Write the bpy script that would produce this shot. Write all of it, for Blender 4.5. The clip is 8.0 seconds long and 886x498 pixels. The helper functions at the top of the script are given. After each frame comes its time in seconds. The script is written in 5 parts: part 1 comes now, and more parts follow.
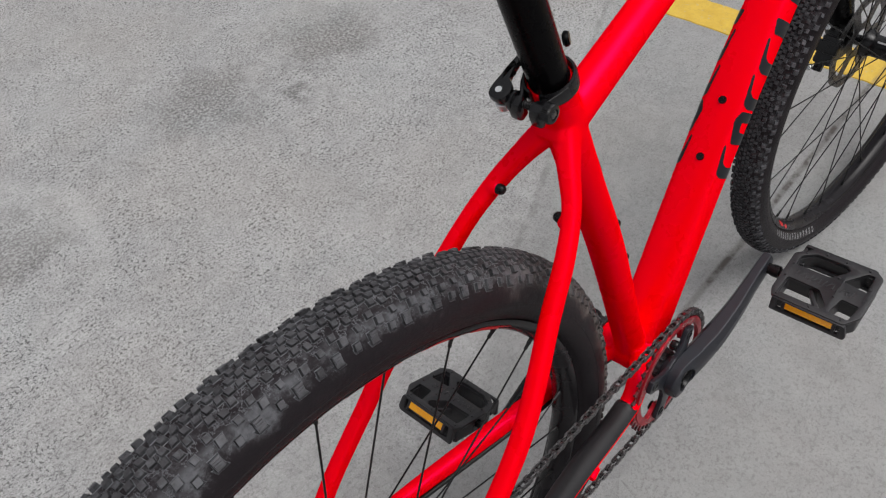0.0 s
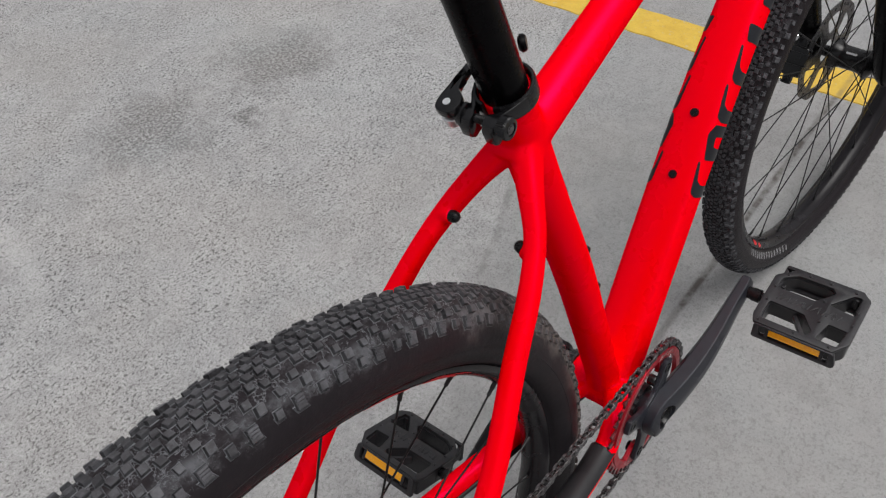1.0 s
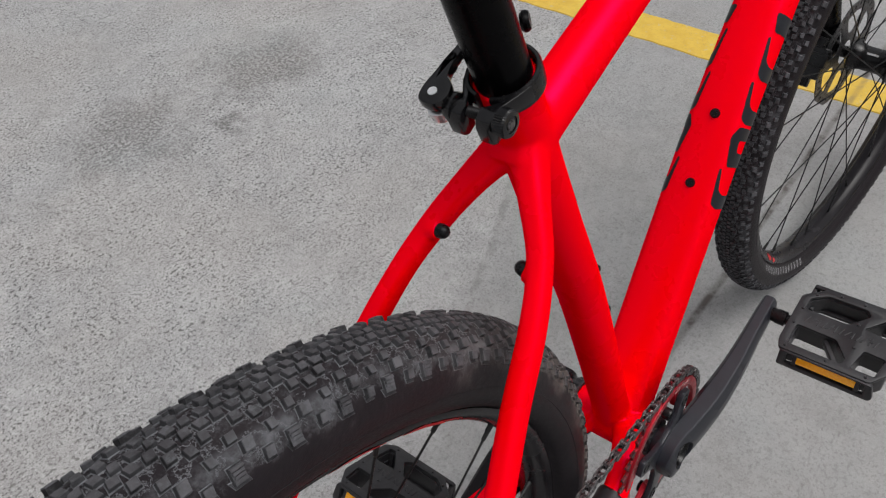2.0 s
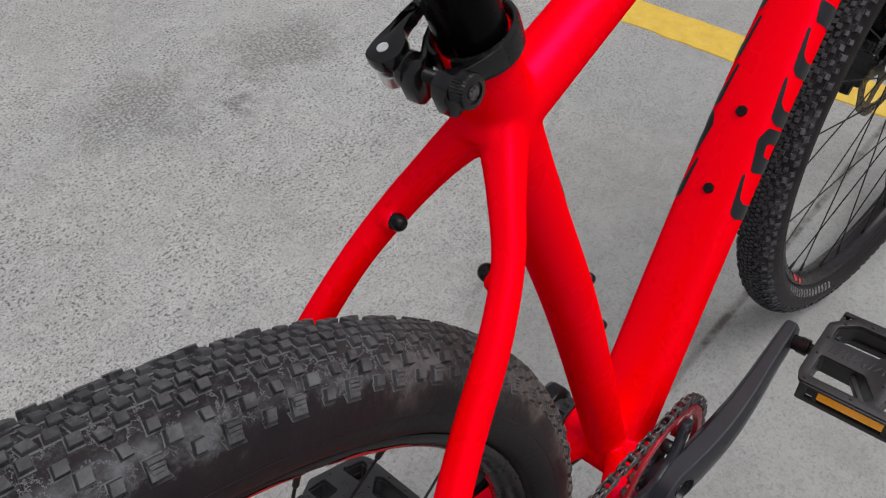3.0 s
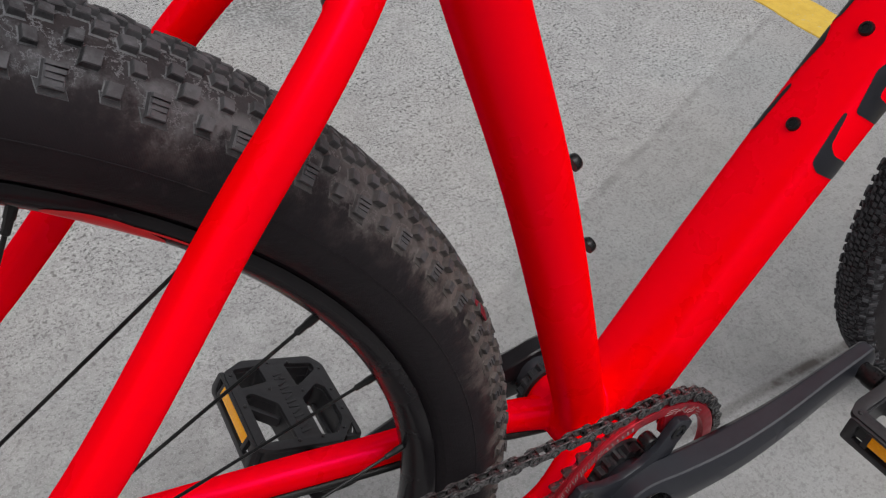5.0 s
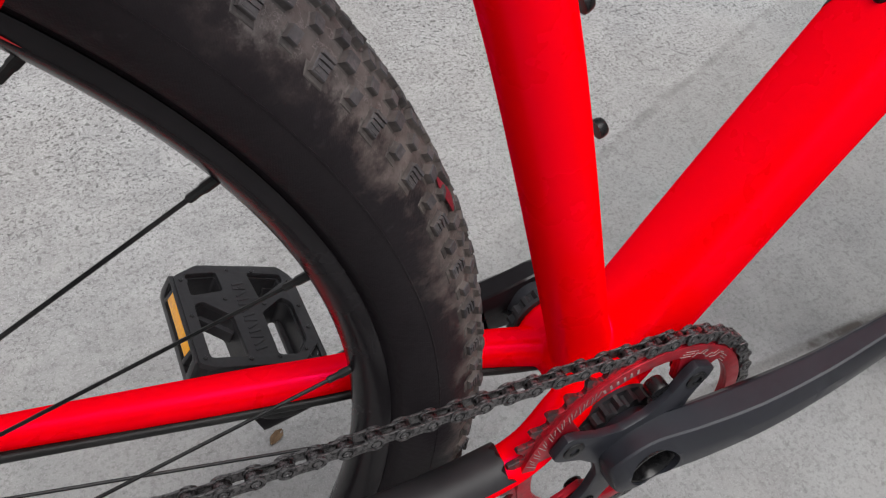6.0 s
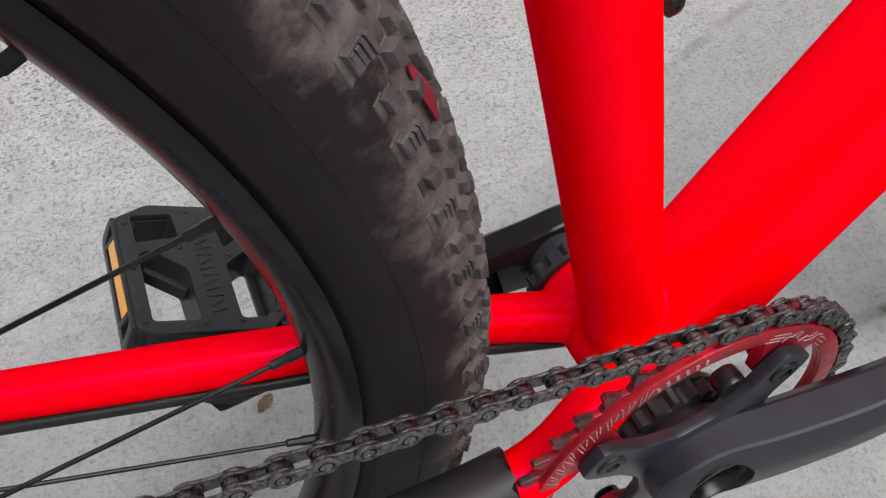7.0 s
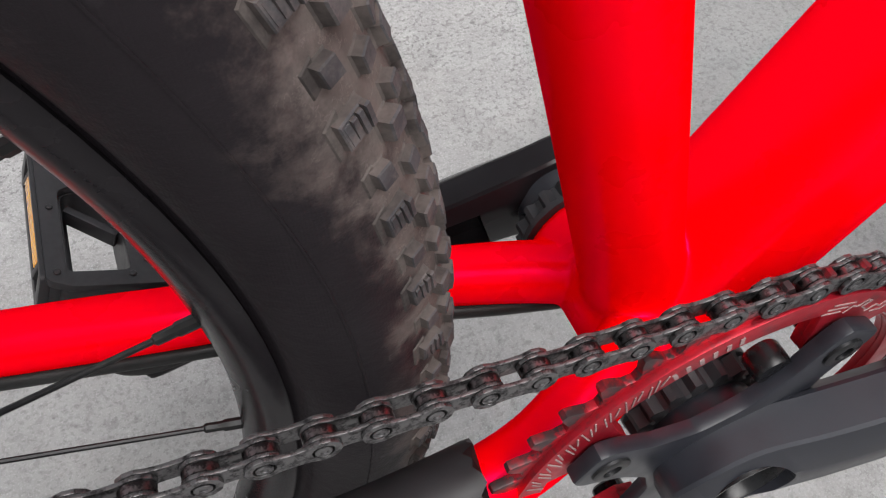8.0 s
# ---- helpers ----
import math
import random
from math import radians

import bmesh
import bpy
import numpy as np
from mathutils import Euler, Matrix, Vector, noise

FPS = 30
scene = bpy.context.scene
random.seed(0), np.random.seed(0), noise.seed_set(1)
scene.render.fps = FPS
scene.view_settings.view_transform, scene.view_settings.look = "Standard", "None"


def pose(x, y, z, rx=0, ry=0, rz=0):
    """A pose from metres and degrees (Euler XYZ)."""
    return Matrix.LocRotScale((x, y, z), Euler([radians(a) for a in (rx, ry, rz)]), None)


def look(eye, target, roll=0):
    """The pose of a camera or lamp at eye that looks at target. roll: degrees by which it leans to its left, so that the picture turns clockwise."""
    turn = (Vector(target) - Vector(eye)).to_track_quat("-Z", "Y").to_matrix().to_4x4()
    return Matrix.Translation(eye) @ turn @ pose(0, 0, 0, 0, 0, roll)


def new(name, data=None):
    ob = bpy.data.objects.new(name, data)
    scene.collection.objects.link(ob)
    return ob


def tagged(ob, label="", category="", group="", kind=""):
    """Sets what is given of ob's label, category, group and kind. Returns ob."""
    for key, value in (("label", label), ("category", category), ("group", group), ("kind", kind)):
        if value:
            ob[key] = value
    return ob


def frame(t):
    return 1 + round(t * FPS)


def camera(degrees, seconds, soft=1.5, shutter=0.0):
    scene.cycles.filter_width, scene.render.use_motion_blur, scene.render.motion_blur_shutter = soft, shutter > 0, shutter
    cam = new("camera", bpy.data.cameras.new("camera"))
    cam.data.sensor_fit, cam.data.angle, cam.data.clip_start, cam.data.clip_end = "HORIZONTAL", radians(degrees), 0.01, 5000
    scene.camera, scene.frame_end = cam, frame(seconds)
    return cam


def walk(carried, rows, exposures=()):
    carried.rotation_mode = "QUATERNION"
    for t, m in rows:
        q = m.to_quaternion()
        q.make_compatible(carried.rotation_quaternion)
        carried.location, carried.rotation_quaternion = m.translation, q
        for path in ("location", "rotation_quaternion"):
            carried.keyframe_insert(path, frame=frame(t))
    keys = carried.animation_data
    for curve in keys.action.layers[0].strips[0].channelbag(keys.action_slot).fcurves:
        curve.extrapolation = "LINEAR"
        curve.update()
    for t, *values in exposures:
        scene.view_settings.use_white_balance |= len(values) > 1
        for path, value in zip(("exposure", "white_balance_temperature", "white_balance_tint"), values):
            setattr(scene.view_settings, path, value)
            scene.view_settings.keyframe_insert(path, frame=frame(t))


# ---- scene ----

# ---- camera and its walk ----
cam = camera(60.24, 8.0, soft=1.2)
ROWS = [
    (0.0, -0.5071, -0.1942, 1.0916, 42.23, 4.07, -48.60),
    (0.5, -0.4826, -0.1816, 1.0665, 42.75, 3.78, -50.02),
    (1.0, -0.4553, -0.1639, 1.0395, 43.79, 3.37, -51.37),
    (1.5, -0.4292, -0.1395, 1.0094, 44.48, 3.10, -52.00),
    (3.0, -0.3443, -0.1171, 0.9263, 44.66, 1.83, -47.81),
    (3.5, -0.3103, -0.1282, 0.8996, 45.00, 0.96, -43.78),
    (4.0, -0.2857, -0.1393, 0.8665, 45.22, -0.10, -38.94),
    (4.5, -0.2650, -0.1518, 0.8267, 45.07, -1.36, -33.96),
    (5.0, -0.2444, -0.1664, 0.7851, 44.42, -2.42, -29.88),
    (6.3, -0.1777, -0.1341, 0.6750, 39.24, -3.14, -24.71),
    (6.5, -0.1671, -0.1229, 0.6585, 38.61, -2.96, -24.35),
    (7.0, -0.1499, -0.0953, 0.6172, 36.33, -2.14, -23.24),
    (7.5, -0.1313, -0.0764, 0.5830, 33.97, -1.51, -22.39),
    (8.0, -0.1147, -0.0671, 0.5619, 31.88, -1.23, -22.07),
]
EXPOSURES = [(0.0, 0.05), (3.5, 0.03), (5.0, 0.0), (5.2, 0.03), (6.3, 0.40), (6.5, 0.44), (8.0, 0.62)]
walk(cam, [(t, pose(x, y, z, rx, ry, rz)) for t, x, y, z, rx, ry, rz in ROWS], EXPOSURES)

# ---- light: an overcast sky with a soft sun ----
SUN_ELEVATION, SUN_AZIMUTH = 70.0, -70.0      # degrees; azimuth from +x towards +y
world = bpy.data.worlds.new("overcast_sky")
scene.world = world
world.use_nodes = True
wn, wl = world.node_tree.nodes, world.node_tree.links
wn.clear()
sky = wn.new("ShaderNodeTexSky")
sky.sky_type, sky.sun_disc = "NISHITA", False
sky.sun_elevation, sky.sun_rotation = radians(SUN_ELEVATION), radians(90 - SUN_AZIMUTH)
sky.air_density, sky.dust_density, sky.ozone_density = 1.0, 6.0, 1.0
grey = wn.new("ShaderNodeHueSaturation")
grey.inputs["Saturation"].default_value = 0.15
back = wn.new("ShaderNodeBackground")
back.inputs["Strength"].default_value = 0.124
wout = wn.new("ShaderNodeOutputWorld")
wl.new(sky.outputs[0], grey.inputs["Color"])
wl.new(grey.outputs[0], back.inputs["Color"])
wl.new(back.outputs[0], wout.inputs["Surface"])
sun_data = bpy.data.lights.new("sun", "SUN")
sun_data.energy, sun_data.angle, sun_data.color = 1.15, radians(50), (1.0, 0.98, 0.975)
sun = new("sun", sun_data)
az, el = radians(SUN_AZIMUTH), radians(SUN_ELEVATION)
sun.matrix_world = look((4 * math.cos(az) * math.cos(el), 4 * math.sin(az) * math.cos(el), 4 * math.sin(el)), (0, 0, 0))


# ---- materials ----
class Mat:
    """A small node builder round one Principled surface."""

    def __init__(self, name):
        self.m = bpy.data.materials.new(name)
        self.m.use_nodes = True
        self.n, self.l = self.m.node_tree.nodes, self.m.node_tree.links
        self.p = self.n["Principled BSDF"]
        self.c = self.n.new("ShaderNodeTexCoord").outputs["Object"]

    def link(self, a, b):
        self.l.new(a, b)

    def noise(self, scale, detail=4.0, rough=0.55, vec=None, distort=0.0):
        k = self.n.new("ShaderNodeTexNoise")
        k.inputs["Scale"].default_value, k.inputs["Detail"].default_value = scale, detail
        k.inputs["Roughness"].default_value, k.inputs["Distortion"].default_value = rough, distort
        self.link(vec or self.c, k.inputs["Vector"])
        return k.outputs["Fac"]

    def voronoi(self, scale, feature="F1", vec=None):
        k = self.n.new("ShaderNodeTexVoronoi")
        k.feature = feature
        k.inputs["Scale"].default_value = scale
        self.link(vec or self.c, k.inputs["Vector"])
        return k.outputs["Distance"]

    def ramp(self, fac, lo, hi, a=0.0, b=1.0):
        k = self.n.new("ShaderNodeMapRange")
        k.interpolation_type = "SMOOTHSTEP"
        for key, v in (("From Min", lo), ("From Max", hi), ("To Min", a), ("To Max", b)):
            k.inputs[key].default_value = v
        self.link(fac, k.inputs["Value"])
        return k.outputs["Result"]

    def math(self, op, a, b=0.0):
        k = self.n.new("ShaderNodeMath")
        k.operation = op
        for i, v in enumerate((a, b)):
            if isinstance(v, (int, float)):
                k.inputs[i].default_value = v
            else:
                self.link(v, k.inputs[i])
        return k.outputs[0]

    def mix(self, fac, a, b):
        k = self.n.new("ShaderNodeMix")
        k.data_type = "RGBA"
        for i, v in ((0, fac), (6, a), (7, b)):
            if isinstance(v, (int, float)):
                k.inputs[i].default_value = v
            elif isinstance(v, tuple):
                k.inputs[i].default_value = (*v, 1.0)
            else:
                self.link(v, k.inputs[i])
        return k.outputs[2]

    def xyz(self):
        k = self.n.new("ShaderNodeSeparateXYZ")
        self.link(self.c, k.inputs[0])
        return k.outputs

    def near(self, x, y):
        """Flat distance from a place on the ground."""
        k = self.n.new("ShaderNodeVectorMath")
        k.operation = "DISTANCE"
        self.link(self.c, k.inputs[0])
        k.inputs[1].default_value = (x, y, 0)
        return k.outputs["Value"]

    def bump(self, height, strength=0.3, distance=0.001):
        k = self.n.new("ShaderNodeBump")
        k.inputs["Strength"].default_value, k.inputs["Distance"].default_value = strength, distance
        self.link(height, k.inputs["Height"])
        self.link(k.outputs[0], self.p.inputs["Normal"])

    def set(self, **kw):
        for key, v in kw.items():
            socket = self.p.inputs[key.replace("_", " ")]
            if isinstance(v, (int, float)):
                socket.default_value = v
            elif isinstance(v, tuple):
                socket.default_value = (*v, 1.0)
            else:
                self.link(v, socket)
        return self


def simple(name, dark, light, rough, metal=0.0, grain=60.0, bump=0.08, distance=0.0004, coat=0.0, gloss=0.22):
    """Two tones mixed by noise at two scales, uneven gloss, and fine relief."""
    m = Mat(name)
    big, fine = m.noise(grain * 0.25, 3), m.noise(grain * 4, 5)
    both = m.math("ADD", m.math("MULTIPLY", big, 0.6), m.math("MULTIPLY", fine, 0.4))
    m.set(Base_Color=m.mix(m.ramp(both, 0.35, 0.65), dark, light), Metallic=metal, Roughness=m.ramp(both, 0.3, 0.7, rough - 0.07, rough + 0.1))
    m.p.inputs["Specular IOR Level"].default_value = gloss
    if coat:
        m.set(Coat_Weight=coat, Coat_Roughness=0.12)
    m.bump(fine, bump, distance)
    return m.m


def red_paint():
    """Saturated satin enamel: a red body under a thin rosy gloss."""
    m = Mat("red_paint")
    specks = m.ramp(m.noise(900, 2), 0.72, 0.8)
    shade = m.mix(m.noise(9, 2), (0.98, 0.0001, 0.0010), (1.0, 0.0002, 0.0018))
    shade = m.mix(m.math("MULTIPLY", specks, 0.05), shade, (0.8, 0.2, 0.18))
    bump = m.n.new("ShaderNodeBump")
    bump.inputs["Strength"].default_value, bump.inputs["Distance"].default_value = 0.04, 0.0002
    m.link(m.noise(700, 2), bump.inputs["Height"])
    body, gloss = m.n.new("ShaderNodeBsdfDiffuse"), m.n.new("ShaderNodeBsdfAnisotropic")
    m.link(shade, body.inputs["Color"])
    gloss.inputs["Color"].default_value = (1.0, 0.010, 0.22, 1.0)
    m.link(m.ramp(m.noise(30, 4), 0.3, 0.7, 0.26, 0.32), gloss.inputs["Roughness"])
    for node in (body, gloss):
        m.link(bump.outputs[0], node.inputs["Normal"])
    both = m.n.new("ShaderNodeMixShader")
    both.inputs[0].default_value = 0.07
    m.link(body.outputs[0], both.inputs[1])
    m.link(gloss.outputs[0], both.inputs[2])
    m.n.remove(m.p)
    m.link(both.outputs[0], m.n["Material Output"].inputs["Surface"])
    return m.m


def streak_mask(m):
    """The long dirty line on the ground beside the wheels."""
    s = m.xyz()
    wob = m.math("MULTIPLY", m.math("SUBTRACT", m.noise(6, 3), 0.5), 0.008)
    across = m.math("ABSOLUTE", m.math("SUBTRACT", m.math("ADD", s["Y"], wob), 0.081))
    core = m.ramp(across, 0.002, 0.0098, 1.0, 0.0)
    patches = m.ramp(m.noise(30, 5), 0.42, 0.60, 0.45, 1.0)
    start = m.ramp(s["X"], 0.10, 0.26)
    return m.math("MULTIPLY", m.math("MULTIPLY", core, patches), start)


def concrete():
    m = Mat("speckled_concrete")
    s = m.xyz()
    cloud = m.noise(2.2, 5, 0.6)
    mid = m.noise(28, 6, 0.65)
    grit = m.noise(230, 4, 0.7)
    sand = m.noise(620, 3, 0.7)
    base = m.mix(m.ramp(cloud, 0.3, 0.7), (0.257, 0.254, 0.257), (0.328, 0.325, 0.326))
    base = m.mix(m.ramp(m.noise(8, 6, 0.65), 0.35, 0.62, 0.45, 0.0), base, (0.205, 0.203, 0.203))
    base = m.mix(m.ramp(mid, 0.38, 0.7, 0.0, 0.6), base, (0.38, 0.379, 0.376))
    base = m.mix(m.math("MULTIPLY", m.ramp(grit, 0.475, 0.40, 0.0, 0.95), m.math("MULTIPLY", m.ramp(m.noise(11, 4), 0.35, 0.6, 0.45, 1.0), m.ramp(s["Y"], 0.2, 0.9, 0.40, 1.15))), base, (0.07, 0.07, 0.073))
    base = m.mix(m.math("MULTIPLY", m.ramp(m.noise(95, 5, 0.7), 0.47, 0.36), 0.42), base, (0.13, 0.129, 0.129))
    base = m.mix(m.math("MULTIPLY", m.ramp(sand, 0.52, 0.66, 0.0, 0.65), m.ramp(s["Y"], 0.2, 0.8, 0.5, 1.0)), base, (0.58, 0.58, 0.577))
    clumps = m.math("MULTIPLY", m.ramp(m.noise(9, 5, 0.6), 0.38, 0.6, 0.35, 1.0), m.ramp(s["Y"], 0.3, 0.95, 0.30, 1.2))
    specks = m.math("MULTIPLY", m.ramp(m.noise(150, 1, 0.4), 0.42, 0.34), clumps)
    base = m.mix(m.math("MULTIPLY", specks, 0.9), base, (0.085, 0.083, 0.084))
    pale = m.math("MULTIPLY", m.ramp(m.noise(175, 1, 0.4), 0.57, 0.68), clumps)
    base = m.mix(m.math("MULTIPLY", pale, 0.4), base, (0.50, 0.50, 0.495))
    holes = m.math("MULTIPLY", m.ramp(m.voronoi(115), 0.16, 0.09), m.ramp(m.noise(40, 2), 0.5, 0.62))
    base = m.mix(m.math("MULTIPLY", m.math("MULTIPLY", holes, m.ramp(s["Y"], 0.2, 0.8, 0.3, 1.0)), 0.6), base, (0.085, 0.085, 0.088))
    # dirty stains and an old pale ring
    warp = m.math("MULTIPLY", m.math("SUBTRACT", m.noise(7, 5, 0.65), 0.5), 0.34)
    for x, y, r, k in ((0.57, 1.27, 0.19, 0.95), (0.19, 1.295, 0.20, 0.85), (-0.37, 1.235, 0.16, 0.9), (0.335, 1.14, 0.045, 1.0), (0.9, 1.9, 0.25, 0.35)):
        blob = m.ramp(m.math("ADD", m.near(x, y), warp), r * 0.25, r, 1.0, 0.0)
        blob = m.math("MULTIPLY", blob, m.ramp(m.noise(140, 3, 0.6), 0.56, 0.40, 0.2, 1.0))
        base = m.mix(m.math("MULTIPLY", blob, k), base, (0.11, 0.107, 0.105))
    ring = m.math("ABSOLUTE", m.math("SUBTRACT", m.math("ADD", m.near(-0.5, 1.22), m.math("MULTIPLY", warp, 0.12)), 0.3))
    base = m.mix(m.ramp(ring, 0.004, 0.03, 0.22, 0.0), base, (0.43, 0.43, 0.425))
    inside = m.math("MULTIPLY", m.ramp(m.math("ADD", m.near(-0.5, 1.22), m.math("MULTIPLY", warp, 0.12)), 0.30, 0.26, 0.0, 0.16), m.ramp(s["Y"], 1.14, 1.2))
    base = m.mix(inside, base, (0.40, 0.402, 0.40))
    # faint warm and cool tints
    tint = m.ramp(m.noise(1.6, 4, 0.6), 0.4, 0.6)
    base = m.mix(m.math("MULTIPLY", tint, 0.12), base, (0.36, 0.315, 0.275))
    base = m.mix(m.ramp(m.noise(2.3, 4, 0.6), 0.5, 0.7, 0.0, 0.1), base, (0.25, 0.31, 0.32))
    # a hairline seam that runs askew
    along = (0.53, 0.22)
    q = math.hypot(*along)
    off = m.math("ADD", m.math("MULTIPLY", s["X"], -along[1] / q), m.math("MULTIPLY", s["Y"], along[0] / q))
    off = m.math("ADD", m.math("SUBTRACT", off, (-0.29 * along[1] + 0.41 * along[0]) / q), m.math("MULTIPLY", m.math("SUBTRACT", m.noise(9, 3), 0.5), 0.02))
    # broad soft shade on the bike's side of the seam, painted into the tone
    shaded_side = m.math("MULTIPLY", m.ramp(off, 0.02, -0.03), m.ramp(m.noise(3.5, 5, 0.6), 0.3, 0.6, 0.75, 1.0))
    base = m.mix(m.math("MULTIPLY", shaded_side, 0.30), base, (0.155, 0.156, 0.156))
    seam = m.math("MULTIPLY", m.ramp(m.math("ABSOLUTE", off), 0.002, 0.011, 0.55, 0.0), m.ramp(s["X"], 0.12, 0.3))
    base = m.mix(m.math("MULTIPLY", seam, m.ramp(mid, 0.3, 0.6, 1.0, 0.35)), base, (0.14, 0.137, 0.134))
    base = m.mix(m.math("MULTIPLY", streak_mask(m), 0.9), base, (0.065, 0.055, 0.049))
    m.set(Base_Color=base, Roughness=m.ramp(mid, 0.3, 0.7, 0.78, 0.95))
    m.p.inputs["Specular IOR Level"].default_value = 0.3
    height = m.math("SUBTRACT", m.math("ADD", m.math("MULTIPLY", grit, 0.6), m.math("MULTIPLY", sand, 0.4)), holes)
    m.bump(height, 0.5, 0.0012)
    return m.m


def yellow_marking():
    m = Mat("worn_yellow_marking")
    grit, mid = m.noise(230, 4, 0.7), m.noise(30, 5, 0.65)
    base = m.mix(m.ramp(mid, 0.3, 0.7), (0.52, 0.335, 0.038), (0.60, 0.40, 0.055))
    base = m.mix(m.ramp(grit, 0.44, 0.32, 0.0, 0.6), base, (0.36, 0.25, 0.07))
    base = m.mix(m.math("MULTIPLY", m.ramp(m.noise(70, 5), 0.6, 0.72), 0.55), base, (0.40, 0.37, 0.30))
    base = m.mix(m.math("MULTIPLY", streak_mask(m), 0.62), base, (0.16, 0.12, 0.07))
    m.set(Base_Color=base, Roughness=0.75)
    m.bump(grit, 0.5, 0.001)
    return m.m


def tyre_dirt(m, s):
    """Grey road dust on top of the wheel, turning to brown mud where it runs behind the seat tube."""
    brown = m.math("MULTIPLY", m.ramp(s["X"], 0.05, 0.28), m.ramp(s["Z"], 0.36, 0.12))
    cool = m.mix(m.noise(45, 4), (0.112, 0.115, 0.126), (0.215, 0.221, 0.238))
    warm = m.mix(m.noise(38, 4), (0.115, 0.094, 0.086), (0.235, 0.198, 0.181))
    return brown, m.mix(brown, cool, warm)


def rubber_carcass(name, dusty):
    """Casing between the blocks: black rubber with road dust that thins out down the sidewall."""
    m = Mat(name)
    s = m.xyz()
    fine, veins = m.noise(190, 6, 0.75), m.noise(75, 6, 0.7)
    cracks = m.ramp(m.math("ABSOLUTE", m.math("SUBTRACT", veins, 0.5)), 0.020, 0.0, 0.0, 0.9)
    dust = m.math("MAXIMUM", m.ramp(fine, 0.44, 0.74, 0.0, 0.36), cracks)
    brown, dirt = tyre_dirt(m, s)
    dust = m.math("MAXIMUM", dust, m.math("MULTIPLY", brown, m.ramp(m.noise(60, 5, 0.7), 0.3, 0.66, 0.18, 0.66)))
    edge = m.ramp(m.noise(34, 6, 0.7), 0.3, 0.7, -0.009, 0.009)
    radius = m.math("SQRT", m.math("ADD", m.math("POWER", s["X"], 2.0), m.math("POWER", s["Z"], 2.0)))
    band = m.ramp(m.math("ADD", radius, edge), 0.3535, 0.364)
    mud = m.ramp(m.math("ADD", radius, m.math("MULTIPLY", edge, 1.3)), 0.346, 0.360)
    tone = m.mix(m.noise(90, 4), (0.0108, 0.0087, 0.0103), (0.0172, 0.0141, 0.0165))
    film = m.mix(brown, (0.024, 0.0198, 0.0215), (0.082, 0.064, 0.060))
    tone = m.mix(m.math("MULTIPLY", mud, m.ramp(m.noise(26, 5), 0.35, 0.65, 0.2, 0.85)), tone, film)
    shoulder = m.math("MULTIPLY", m.ramp(m.math("ABSOLUTE", s["Y"]), 0.013, 0.020), m.ramp(m.noise(48, 6, 0.7), 0.34, 0.62, 0.0, 0.7))
    dust = m.math("MAXIMUM", dust, shoulder)
    # fine scuffs that run round the sidewall
    ang = m.math("ARCTAN2", s["Z"], s["X"])
    wear = m.ramp(m.noise(140, 3, 0.6), 0.62, 0.74, 0.0, 0.35)
    tone = m.mix(m.math("MULTIPLY", wear, m.ramp(m.math("SINE", m.math("MULTIPLY", ang, 37.0)), 0.2, 1.0)), tone, (0.045, 0.039, 0.043))
    m.set(Base_Color=m.mix(m.math("MULTIPLY", dust, m.math("MULTIPLY", band, 0.9 * dusty)), tone, dirt), Roughness=m.ramp(band, 0.0, 1.0, 0.46, 0.85))
    m.p.inputs["Specular IOR Level"].default_value = 0.12
    weave = m.n.new("ShaderNodeTexWave")
    weave.inputs["Scale"].default_value = 420
    m.link(m.c, weave.inputs["Vector"])
    m.bump(m.math("ADD", m.math("MULTIPLY", weave.outputs["Fac"], 0.05), m.math("ADD", m.noise(200, 6, 0.7), m.math("MULTIPLY", dust, m.math("MULTIPLY", band, 0.6)))), 0.45, 0.0009)
    return m.m


def rubber_block(name, dusty):
    """Worn tops of the knobs, dark with a thin film of dust."""
    m = Mat(name)
    s = m.xyz()
    brown, dirt = tyre_dirt(m, s)
    worn = m.noise(60, 5, 0.65)
    tone = m.mix(m.ramp(worn, 0.35, 0.65), (0.030, 0.0287, 0.0318), (0.060, 0.0578, 0.0632))
    dust = m.ramp(m.noise(150, 6, 0.75), 0.46, 0.74, 0.0, 0.34 * dusty)
    dust = m.math("MAXIMUM", dust, m.math("MULTIPLY", brown, m.ramp(m.noise(70, 6, 0.75), 0.45, 0.66, 0.0, 0.40)))
    shoulder = m.math("MULTIPLY", m.ramp(m.math("ABSOLUTE", s["Y"]), 0.013, 0.020), m.math("SUBTRACT", 1.0, brown))
    dust = m.math("MAXIMUM", dust, m.math("MULTIPLY", shoulder, m.ramp(m.noise(48, 6, 0.7), 0.36, 0.62, 0.0, 0.42 * dusty)))
    m.set(Base_Color=m.mix(dust, tone, dirt), Roughness=0.72)
    m.p.inputs["Specular IOR Level"].default_value = 0.3
    m.bump(m.noise(420, 5), 0.4, 0.0007)
    return m.m


